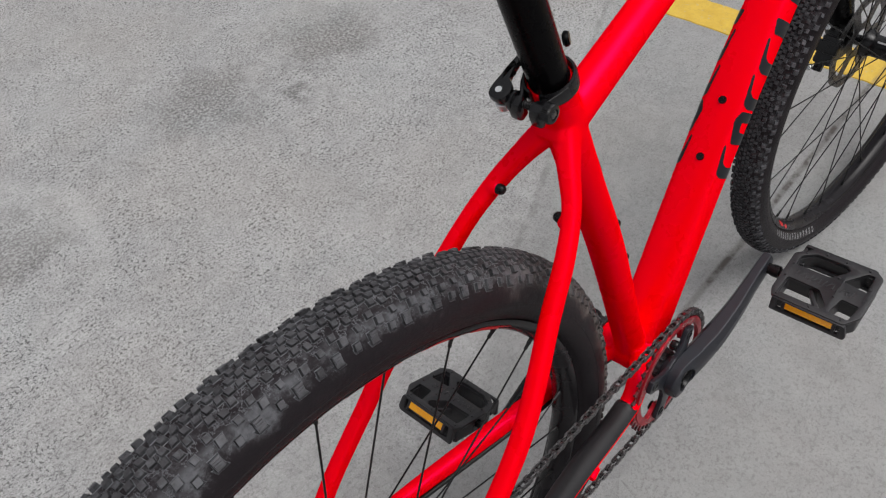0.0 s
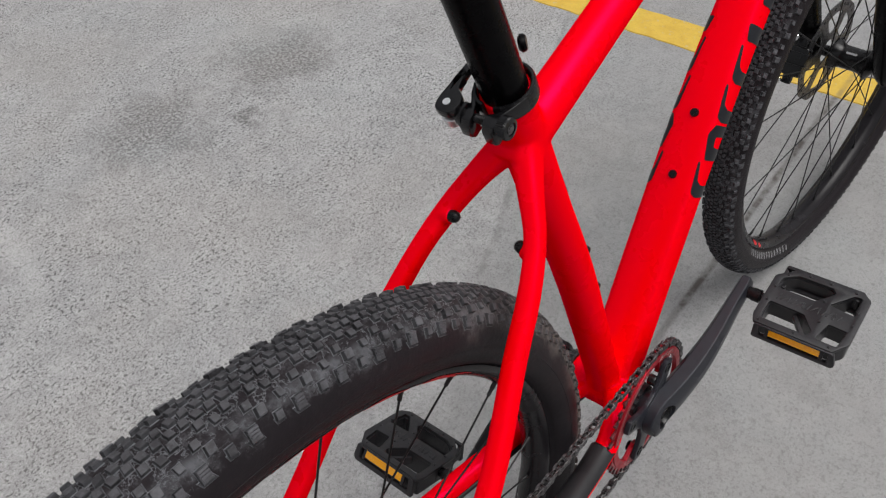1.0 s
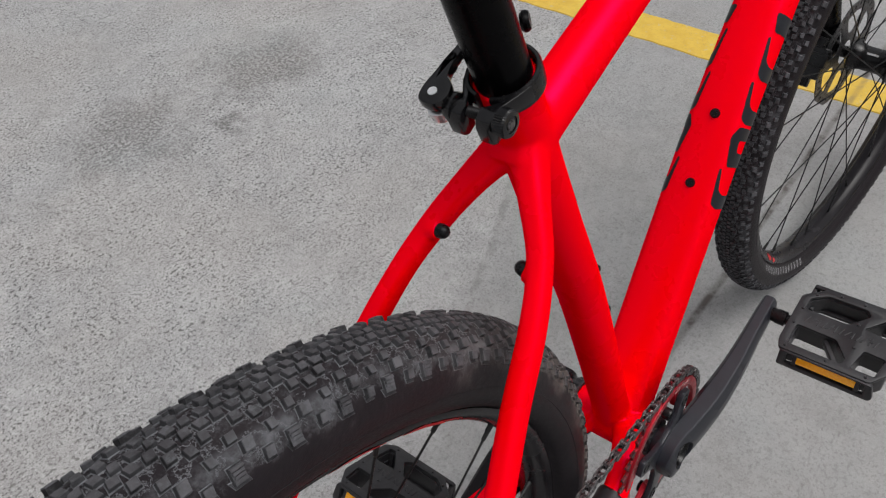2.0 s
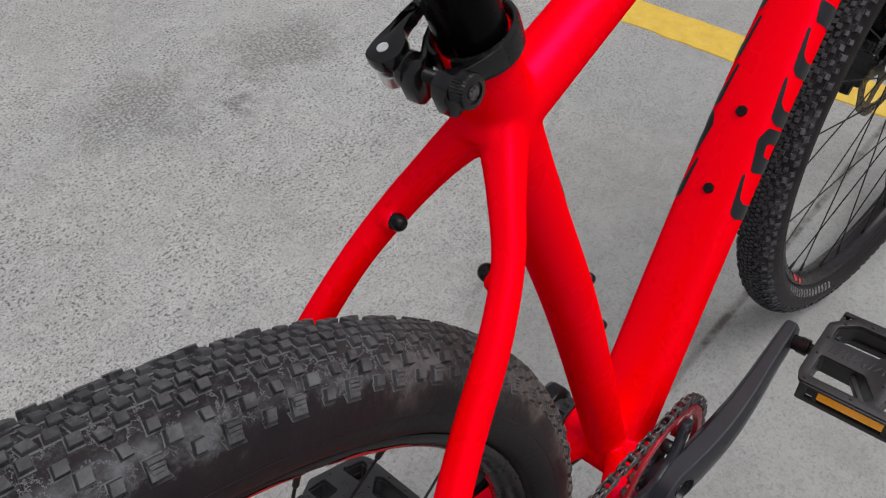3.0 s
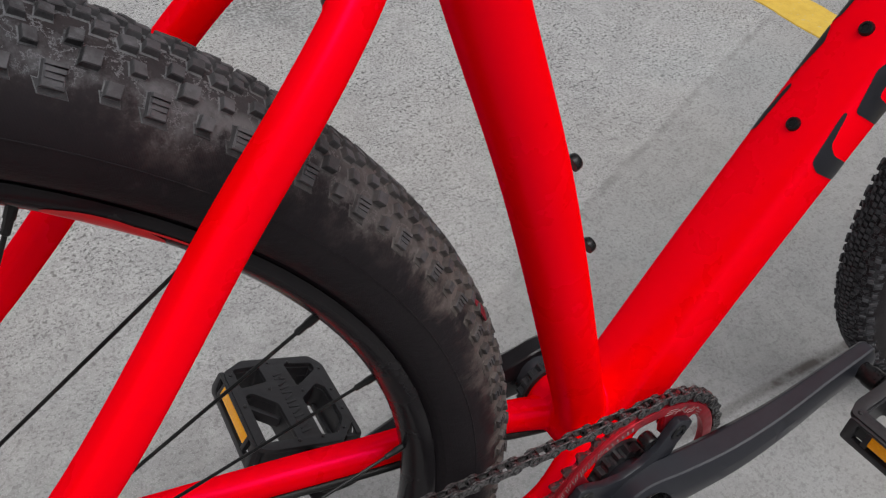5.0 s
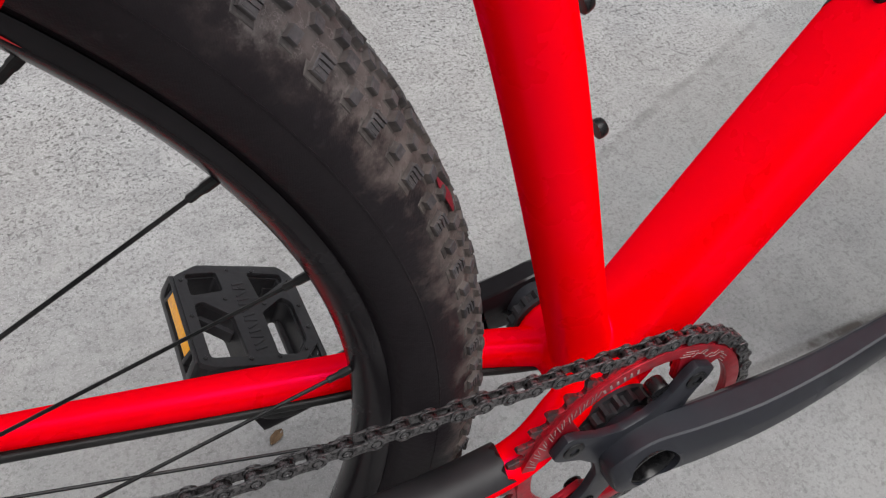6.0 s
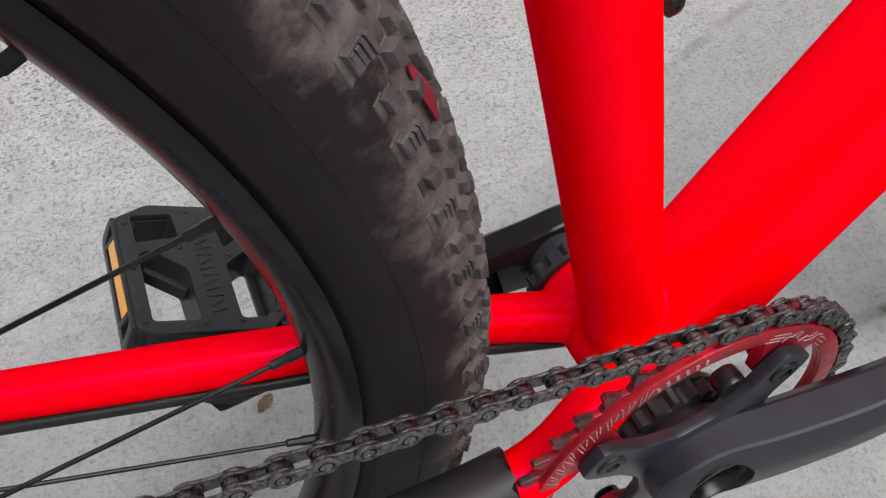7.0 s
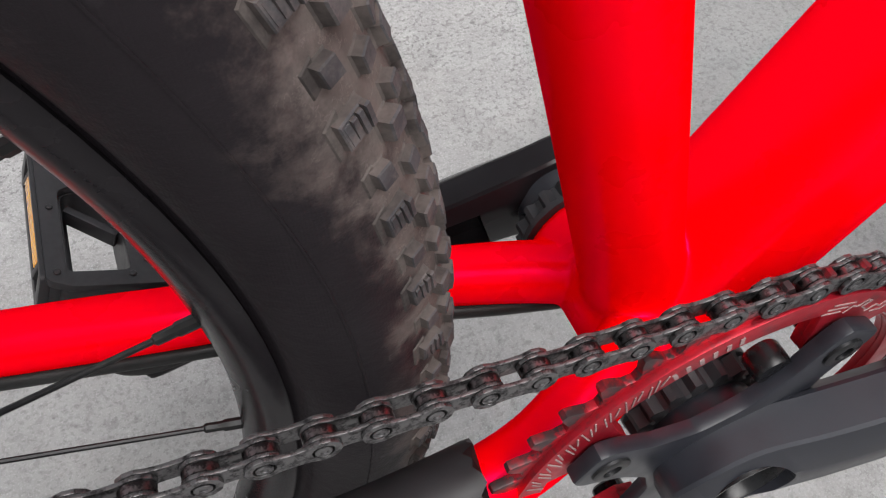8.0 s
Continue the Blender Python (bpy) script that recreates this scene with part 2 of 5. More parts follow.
def rubber_flank(name, low, high):
    """Flanks and roots of the knobs, where the dust cakes and the mud sticks."""
    m = Mat(name)
    s = m.xyz()
    brown, dirt = tyre_dirt(m, s)
    # darker than the tops: shade between the knobs is put into this colour
    tone = m.mix(m.noise(90, 4), (0.009, 0.0085, 0.0094), (0.019, 0.0181, 0.0198))
    grey = m.math("MULTIPLY", m.ramp(m.noise(70, 6, 0.75), 0.34, 0.60, low, high), m.math("SUBTRACT", 1.0, brown))
    cake = m.math("ADD", grey, m.math("MULTIPLY", brown, m.ramp(m.noise(60, 5, 0.7), 0.3, 0.66, 0.16, 0.60)))
    m.set(Base_Color=m.mix(cake, tone, dirt), Roughness=0.85)
    m.p.inputs["Specular IOR Level"].default_value = 0.15
    m.bump(m.noise(380, 5), 0.5, 0.0007)
    return m.m


def chain_steel():
    m = Mat("grimy_chain_steel")
    grime = m.ramp(m.noise(420, 5, 0.65), 0.44, 0.66)
    m.set(Base_Color=m.mix(grime, (0.150, 0.146, 0.149), (0.020, 0.0185, 0.020)), Metallic=0.85, Roughness=m.ramp(grime, 0.0, 1.0, 0.34, 0.52))
    m.bump(m.noise(700, 3), 0.1, 0.0002)
    return m.m


def roller_steel():
    m = Mat("oily_roller_steel")
    grime = m.ramp(m.noise(500, 4, 0.6), 0.4, 0.62)
    m.set(Base_Color=m.mix(grime, (0.20, 0.185, 0.188), (0.016, 0.0135, 0.0145)), Metallic=1.0, Roughness=m.ramp(grime, 0.0, 1.0, 0.28, 0.5))
    return m.m


def worn_ring():
    """Red anodising, rubbed through to dark oily metal on the teeth."""
    m = Mat("red_anodised_alloy")
    s = m.xyz()
    radius = m.math("SQRT", m.math("ADD", m.math("POWER", s["X"], 2.0), m.math("POWER", s["Z"], 2.0)))
    edge = m.ramp(m.noise(420, 4, 0.65), 0.3, 0.7, -0.0022, 0.0022)
    worn = m.math("MULTIPLY", m.ramp(m.math("ADD", radius, edge), 0.0722, 0.0752), m.ramp(m.noise(210, 4, 0.6), 0.3, 0.55, 0.35, 1.0))
    film = m.math("MULTIPLY", m.ramp(m.noise(130, 6, 0.7), 0.5, 0.72), 0.6)
    base = m.mix(m.noise(60, 3), (0.34, 0.008, 0.019), (0.48, 0.013, 0.030))
    base = m.mix(m.math("MAXIMUM", worn, film), base, (0.055, 0.034, 0.036))
    m.set(Base_Color=base, Metallic=0.6, Roughness=m.ramp(m.noise(90, 4), 0.3, 0.7, 0.28, 0.46))
    m.bump(m.noise(500, 4), 0.12, 0.0003)
    return m.m


def reflector_amber():
    m = Mat("amber_reflector")
    cells = m.voronoi(420)
    m.set(Base_Color=m.mix(m.ramp(cells, 0.1, 0.5), (1.0, 0.50, 0.004), (0.95, 0.41, 0.003)), Roughness=0.16, Coat_Weight=0.6, Coat_Roughness=0.06)
    m.bump(cells, 0.5, 0.0005)
    return m.m


RED = red_paint()
CONCRETE, YELLOW = concrete(), yellow_marking()
CASING, BLOCK = rubber_carcass("dusty_tyre_casing", 1.0), (rubber_block("worn_tread_rubber", 1.0), rubber_flank("dusty_tread_flank", 0.0, 0.25), rubber_flank("dusty_tread_root", 0.10, 0.78))
CLEAN_CASING, CLEAN_BLOCK = rubber_carcass("clean_tyre_casing", 0.7), (rubber_block("clean_tread_rubber", 1.2), rubber_flank("clean_tread_flank", 0.0, 0.25), rubber_flank("clean_tread_root", 0.1, 0.6))
CHAIN, ROLLER = chain_steel(), roller_steel()
AMBER = reflector_amber()
RIM = simple("black_anodised_rim", (0.0085, 0.0074, 0.0086), (0.0135, 0.0118, 0.0137), 0.22, 0.0, 12, 0.015, gloss=0.17)
POST = simple("black_seatpost", (0.0012, 0.0011, 0.0013), (0.0024, 0.0022, 0.0026), 0.24, 0.0, 30, 0.03, gloss=0.06)
ALLOY = simple("black_forged_alloy", (0.0035, 0.0033, 0.0038), (0.0075, 0.0072, 0.0080), 0.24, 0.0, 60, 0.05, gloss=0.34)
SATIN = simple("satin_black_alloy", (0.0042, 0.0040, 0.0046), (0.0095, 0.0091, 0.0104), 0.18, 0.15, 60, 0.05, gloss=0.5)
CRANK = simple("charcoal_crank_finish", (0.0120, 0.0127, 0.0168), (0.0215, 0.0228, 0.0295), 0.30, 0.1, 26, 0.06, gloss=0.36)
PLASTIC = simple("black_moulded_plastic", (0.017, 0.0166, 0.0185), (0.029, 0.0286, 0.0315), 0.38, 0.0, 70, 0.2, 0.0005, gloss=0.3)
BOLT = simple("black_bolt_steel", (0.012, 0.012, 0.013), (0.03, 0.03, 0.031), 0.3, 0.6, 120, 0.06)
SILVER = simple("bare_steel", (0.55, 0.55, 0.55), (0.72, 0.72, 0.72), 0.25, 1.0, 100, 0.06)
PALE = simple("pale_cap", (0.62, 0.63, 0.65), (0.78, 0.79, 0.8), 0.35, 0.2, 100, 0.04)
GUARD = simple("matt_guard_rubber", (0.010, 0.0095, 0.0105), (0.019, 0.0182, 0.0200), 0.42, 0.0, 40, 0.12, gloss=0.3)
ANODISED = worn_ring()
DECAL = simple("black_decal", (0.009, 0.0095, 0.013), (0.015, 0.016, 0.021), 0.4, 0.0, 40, 0.03)
RED_DECAL = simple("red_rim_decal", (0.55, 0.01, 0.014), (0.68, 0.014, 0.02), 0.35, 0.0, 40, 0.03)
WHITE_DECAL = simple("pale_etching", (0.22, 0.13, 0.13), (0.33, 0.24, 0.235), 0.5, 0.0, 90, 0.03)
PALE_INK = simple("pale_sidewall_ink", (0.30, 0.30, 0.31), (0.46, 0.46, 0.47), 0.6, 0.0, 90, 0.03)
HOSE = simple("black_hose", (0.012, 0.012, 0.012), (0.022, 0.022, 0.022), 0.38, 0.0, 80, 0.06)
SPOKE = simple("black_spoke_steel", (0.014, 0.014, 0.015), (0.03, 0.03, 0.03), 0.34, 0.7, 90, 0.05)
PETAL = simple("crushed_red_petal", (0.11, 0.007, 0.014), (0.20, 0.016, 0.026), 0.7, 0.0, 160, 0.25)
LEAF = simple("dry_leaf", (0.10, 0.062, 0.036), (0.21, 0.14, 0.08), 0.8, 0.0, 120, 0.3)


# ---- mesh helpers ----
def smooth_by_angle(me, degrees_=35):
    bm = bmesh.new()
    bm.from_mesh(me)
    for f in bm.faces:
        f.smooth = True
    for e in bm.edges:
        e.smooth = len(e.link_faces) == 2 and e.calc_face_angle(0) < radians(degrees_)
    bm.to_mesh(me)
    bm.free()


def part(name, bm, material, parent, label="", at=None, angle=35):
    """Links a bmesh as one mesh object under a thing or a part."""
    me = bpy.data.meshes.new(name)
    bmesh.ops.recalc_face_normals(bm, faces=bm.faces)
    bm.to_mesh(me)
    bm.free()
    smooth_by_angle(me, angle)
    for one in material if isinstance(material, (list, tuple)) else (material,):
        me.materials.append(one)
    ob = new(name, me)
    ob.parent = parent
    if at is not None:
        ob.matrix_local = at
    if label:
        tagged(ob, label)
    return ob


def carve(ob, tool):
    """Takes the volume of a bmesh out of a part's mesh for good."""
    me = bpy.data.meshes.new("tool")
    bmesh.ops.recalc_face_normals(tool, faces=tool.faces[:])
    tool.to_mesh(me)
    tool.free()
    cutter = new("cutter", me)
    cutter.parent = ob.parent
    mod = ob.modifiers.new("carve", "BOOLEAN")
    mod.operation, mod.object, mod.solver = "DIFFERENCE", cutter, "EXACT"
    bpy.context.view_layer.update()
    done = bpy.data.meshes.new_from_object(ob.evaluated_get(bpy.context.evaluated_depsgraph_get()))
    ob.modifiers.remove(mod)
    ob.data = done
    bpy.data.objects.remove(cutter)


def repeat(ob, at):
    """Another object on the same mesh, under the same parent."""
    two = ob.copy()
    scene.collection.objects.link(two)
    two.matrix_local = at
    return two


def curve_through(pts, steps=10):
    """Catmull-Rom through rows of numbers."""
    pts = [np.array(p, float) for p in pts]
    ext = [2 * pts[0] - pts[1], *pts, 2 * pts[-1] - pts[-2]]
    out = []
    for i in range(1, len(ext) - 2):
        a, b, c, d = ext[i - 1:i + 3]
        for k in range(steps):
            u = k / steps
            out.append(0.5 * (2 * b + (c - a) * u + (2 * a - 5 * b + 4 * c - d) * u * u + (3 * b - a - 3 * c + d) * u ** 3))
    return [tuple(float(v) for v in p) for p in out + [pts[-1]]]


def add_loft(bm, rings, caps=True):
    vs = [[bm.verts.new(p) for p in ring] for ring in rings]
    n = len(vs[0])
    for a, b in zip(vs, vs[1:]):
        for j in range(n):
            bm.faces.new((a[j], a[(j + 1) % n], b[(j + 1) % n], b[j]))
    if caps:
        bm.faces.new(vs[0][::-1])
        bm.faces.new(vs[-1])
    return bm


def squared(v, power):
    return math.copysign(abs(v) ** power, v)


def tube_rings(rows, n=24, wide=1.0, lo=0.0, hi=2 * math.pi, power=1.0):
    """Rings along rows of x, y, z, radius; wide stretches them sideways, a power under one squares them."""
    rings = []
    for i, row in enumerate(rows):
        p = Vector(row[:3])
        d = Vector(rows[min(i + 1, len(rows) - 1)][:3]) - Vector(rows[max(i - 1, 0)][:3])
        d.normalize()
        side = Vector((0, 1, 0)) - d * d.y
        if side.length < 0.3:
            side = Vector((1, 0, 0)) - d * d.x
        side.normalize()
        up = side.cross(d)
        rings.append([p + row[3] * (wide * squared(math.cos(lo + (hi - lo) * k / n), power) * side + squared(math.sin(lo + (hi - lo) * k / n), power) * up) for k in range(n)])
    return rings


def add_tube(bm, rows, n=24, wide=1.0, steps=8):
    return add_loft(bm, tube_rings(curve_through(rows, steps) if steps > 1 else rows, n, wide))


def add_lathe(bm, profile, n=48, m=Matrix(), closed=False):
    """Turns rows of (radius, y) round the local y axis."""
    loops = []
    for k in range(n):
        a = 2 * math.pi * k / n
        loops.append([bm.verts.new(m @ Vector((r * math.cos(a), y, r * math.sin(a)))) for r, y in profile])
    cnt = len(profile)
    for k in range(n):
        a, b = loops[k], loops[(k + 1) % n]
        for j in range(cnt if closed else cnt - 1):
            bm.faces.new((a[j], a[(j + 1) % cnt], b[(j + 1) % cnt], b[j]))
    return bm


def add_disc_body(bm, profile, n=24, m=Matrix()):
    """A lathe whose ends are closed with flat caps."""
    loops = []
    for r, y in profile:
        loops.append([m @ Vector((r * math.cos(2 * math.pi * k / n), y, r * math.sin(2 * math.pi * k / n))) for k in range(n)])
    return add_loft(bm, loops)


def add_box(bm, size, m=Matrix(), bevel=0.0008, seg=2):
    made = bmesh.ops.create_cube(bm, size=1.0, matrix=m @ Matrix.Diagonal((*size, 1.0)))
    if bevel:
        edges = list({e for v in made["verts"] for e in v.link_edges})
        bmesh.ops.bevel(bm, geom=edges, offset=bevel, segments=seg, affect="EDGES", profile=0.6)
    return bm


def add_plate(bm, outer, holes, lo, hi, m=Matrix(), bevel=0.0):
    """A flat plate in the local x-y plane with holes, from z = lo to hi."""
    tmp = bmesh.new()
    for loop in (outer, *holes):
        vs = [tmp.verts.new((x, y, lo)) for x, y in loop]
        for a, b in zip(vs, vs[1:] + vs[:1]):
            tmp.edges.new((a, b))
    bmesh.ops.triangle_fill(tmp, use_beauty=True, use_dissolve=True, edges=tmp.edges[:])
    bmesh.ops.recalc_face_normals(tmp, faces=tmp.faces)
    if sum(f.normal.z for f in tmp.faces) > 0:
        bmesh.ops.reverse_faces(tmp, faces=tmp.faces)
    made = bmesh.ops.extrude_face_region(tmp, geom=tmp.faces[:])
    for v in made["geom"]:
        if isinstance(v, bmesh.types.BMVert):
            v.co.z = hi
    if bevel:
        rim = [e for e in tmp.edges if len(e.link_faces) == 2 and abs(e.verts[0].co.z - e.verts[1].co.z) < 1e-6 and e.calc_face_angle(0) > 1.0]
        bmesh.ops.bevel(tmp, geom=rim, offset=bevel, segments=2, affect="EDGES", profile=0.6)
    verts = {v: bm.verts.new(m @ v.co) for v in tmp.verts}
    for f in tmp.faces:
        bm.faces.new([verts[v] for v in f.verts])
    tmp.free()
    return bm


def rounded(points, r, k=4):
    """A polygon with rounded corners."""
    out = []
    cnt = len(points)
    for i in range(cnt):
        p, a, b = Vector(points[i]), Vector(points[i - 1]), Vector(points[(i + 1) % cnt])
        ra, rb = min(r, (a - p).length * 0.45), min(r, (b - p).length * 0.45)
        s, e = p + (a - p).normalized() * ra, p + (b - p).normalized() * rb
        for j in range(k + 1):
            u = j / k
            out.append(tuple(s * (1 - u) ** 2 + p * 2 * u * (1 - u) + e * u * u))
    return out


def circle(x, y, r, n=20):
    return [(x + r * math.cos(2 * math.pi * k / n), y + r * math.sin(2 * math.pi * k / n)) for k in range(n)]


def facing(p, normal, spin=0.0):
    """A pose at p whose local +y looks along the normal."""
    q = Vector(normal).normalized().to_track_quat("Y", "Z").to_matrix().to_4x4()
    return Matrix.Translation(p) @ q @ Matrix.Rotation(spin, 4, "Y")


SIDE = Matrix(((1, 0, 0, 0), (0, 0, 1, 0), (0, 1, 0, 0), (0, 0, 0, 1)))   # plate x, y, z -> bike x, z, y

# ---- ground and marking ----
GROUND_Z = -0.006
bm = bmesh.new()
RINGS = (0.0, 3.0, 12.0, 60.0, 400.0, 2500.0)
loops = [[bm.verts.new((r * math.cos(2 * math.pi * k / 32), r * math.sin(2 * math.pi * k / 32), 0.0)) for k in range(32)] for r in RINGS[1:]]
bm.faces.new(loops[0])
for a, b in zip(loops, loops[1:]):
    for k in range(32):
        bm.faces.new((a[k], a[(k + 1) % 32], b[(k + 1) % 32], b[k]))
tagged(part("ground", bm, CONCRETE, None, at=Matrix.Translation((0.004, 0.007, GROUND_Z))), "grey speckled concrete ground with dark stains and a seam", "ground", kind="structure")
bm = bmesh.new()
rng = random.Random(4)
left = [(1.157 + rng.uniform(-0.0022, 0.0022), -6 + 0.02 * k) for k in range(601)]
right = [(1.273 + rng.uniform(-0.0022, 0.0022), -6 + 0.02 * k) for k in range(601)]
lo = [(bm.verts.new((*a, 0.0)), bm.verts.new((a[0] + 0.0015, a[1], 0.0022)), bm.verts.new((b[0] - 0.0015, b[1], 0.0022)), bm.verts.new((*b, 0.0))) for a, b in zip(left, right)]
for a, b in zip(lo, lo[1:]):
    for j in range(3):
        bm.faces.new((a[j], a[j + 1], b[j + 1], b[j]))
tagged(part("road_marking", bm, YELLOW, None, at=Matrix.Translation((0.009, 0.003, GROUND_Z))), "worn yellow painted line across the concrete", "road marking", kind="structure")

# ---- the bicycle: x forward, y to its left, leaning a little ----
LEAN = 5.131
bicycle = new("bicycle")
bicycle.matrix_world = Matrix.Translation((0, 0, 0.008)) @ Matrix.Rotation(radians(-LEAN), 4, "X")
tagged(bicycle, "bright red hardtail mountain bike with black parts and knobbly tyres", "bicycle")

BB = Vector((0.002, 0.0, 0.308))
REAR, FRONT = Vector((-0.4419, 0.0011, 0.3604)), Vector((0.709, -0.0147, 0.353))
STEER = -7.0
SEAT = [(0.004, 0, 0.30, 0.0178), (-0.001, 0, 0.33, 0.0176), (-0.0508, 0, 0.52, 0.0177), (-0.0905, 0, 0.64, 0.0170), (-0.1164, 0, 0.72, 0.0168), (-0.1297, 0, 0.760, 0.0172)]
DOWN = [(0.009, 0, 0.300, 0.029), (0.0235, 0, 0.3212, 0.0292), (0.108, 0, 0.4466, 0.0283), (0.2, 0, 0.5717, 0.0273), (0.3, 0, 0.678, 0.0252), (0.4, 0, 0.7765, 0.0236), (0.462, 0, 0.832, 0.0230)]
TOP = [(-0.112, 0, 0.7145, 0.0168), (0.04, 0, 0.7676, 0.0156), (0.2, 0, 0.8240, 0.0160), (0.436, 0, 0.912, 0.0185)]
HEAD = [(0.478, 0, 0.782, 0.0245), (0.426, 0, 0.930, 0.0235)]
STAY = [(-0.112, 0.003, 0.728, 0.0125), (-0.121, 0.0065, 0.7120, 0.0116), (-0.1385, 0.0212, 0.6922, 0.0086), (-0.1570, 0.0358, 0.6700, 0.0073), (-0.1820, 0.0465, 0.6455, 0.0075), (-0.2135, 0.0545, 0.6145, 0.0078), (-0.2755, 0.0710, 0.5505, 0.0081), (-0.3460, 0.0738, 0.4815, 0.0082), (-0.4140, 0.0750, 0.4105, 0.0082), (-0.444, 0.0735, 0.373, 0.0085)]
STAY_L = STAY[:2] + [(-0.137, 0.0212, 0.6922, 0.0092), (-0.155, 0.0358, 0.6700, 0.0082), (-0.1815, 0.0465, 0.6455, 0.0075), (-0.2135, 0.0566, 0.6110, 0.0078), (-0.2755, 0.0762, 0.5380, 0.0079), (-0.3150, 0.0780, 0.5020, 0.0079), (-0.3740, 0.0774, 0.4540, 0.0078), (-0.4140, 0.0755, 0.4105, 0.0080), (-0.444, 0.0735, 0.373, 0.0085)]
CHAINSTAY_L = [(0.0, 0.014, 0.310, 0.0125), (-0.035, 0.0265, 0.3125, 0.0118), (-0.085, 0.0345, 0.322, 0.0106), (-0.14, 0.0430, 0.3245, 0.0108), (-0.2, 0.0553, 0.3255, 0.0112), (-0.35, 0.0790, 0.336, 0.0086), (-0.434, 0.0735, 0.352, 0.0085)]
CHAINSTAY_R = [(0.0, -0.016, 0.318, 0.0125), (-0.03, -0.0310, 0.3215, 0.0122), (-0.06, -0.0420, 0.3165, 0.0118), (-0.10, -0.0455, 0.3145, 0.0115), (-0.2, -0.0515, 0.3255, 0.0113), (-0.33, -0.0690, 0.346, 0.0090), (-0.434, -0.0735, 0.356, 0.0085)]


def mirror(rows, side):
    return [(x, side * y, z, r) for x, y, z, r in rows]


def make_frame():
    bm = bmesh.new()
    add_tube(bm, SEAT, 36)
    rings = tube_rings(curve_through(DOWN, 8), 48)
    for ring in rings:
        c = sum(ring, Vector()) / len(ring)
        d = Vector((0.593, 0, 0.805))
        up = Vector((-d.z, 0, d.x))
        for p in ring:
            v = (p - c).dot(up)
            if v > 0.0178:
                p -= up * (v - 0.0178) * 0.72
    add_loft(bm, rings)
    add_tube(bm, TOP, 32)
    add_tube(bm, HEAD, 32, steps=1)
    add_disc_body(bm, [(0.0215, -0.0365), (0.0215, 0.0365)], 40, Matrix.Translation(BB))
    for s in (1, -1):
        add_loft(bm, tube_rings(curve_through(STAY_L if s > 0 else mirror(STAY, s), 8), 32, 0.97, power=0.66))
        add_tube(bm, CHAINSTAY_L if s > 0 else CHAINSTAY_R, 24)
        # dropout plate and rack bosses
        add_plate(bm, rounded([(-0.405, 0.325), (-0.455, 0.335), (-0.462, 0.385), (-0.40, 0.415)], 0.012), [], 0.0665, 0.0745, Matrix.Scale(s, 4, (0, 1, 0)) @ SIDE)
        add_disc_body(bm, [(0.0062, -0.004), (0.0058, 0.004)], 16, facing((-0.1635 if s > 0 else -0.1625, s * 0.0335, 0.6665 if s > 0 else 0.663), (0, -s, 0.1)))
    # web that ties the two stays behind the seat tube
    add_box(bm, (0.022, 0.024, 0.018), pose(-0.124, 0, 0.712, 0, 35, 0), 0.004)
    ob = part("frame", bm, RED, bicycle, "bright red welded alloy frame with curved stays", angle=80)
    mod = ob.modifiers.new("weld", "REMESH")
    mod.mode, mod.voxel_size, mod.use_smooth_shade = "VOXEL", 0.0013, True
    mod = ob.modifiers.new("fillet", "SMOOTH")
    mod.factor, mod.iterations = 0.5, 9
    return ob


frame_part = make_frame()


def bolt_mesh(r, h, socket=True):
    bm = bmesh.new()
    add_disc_body(bm, [(r * 0.98, 0.0), (r, h * 0.3), (r * 0.93, h * 0.75), (r * 0.78, h), (r * 0.5, h), (r * 0.45, h * 0.84)] if socket else [(r, 0.0), (r, h * 0.35), (r * 0.86, h * 0.72), (r * 0.5, h * 0.95), (r * 0.1, h)], 20)
    return bm


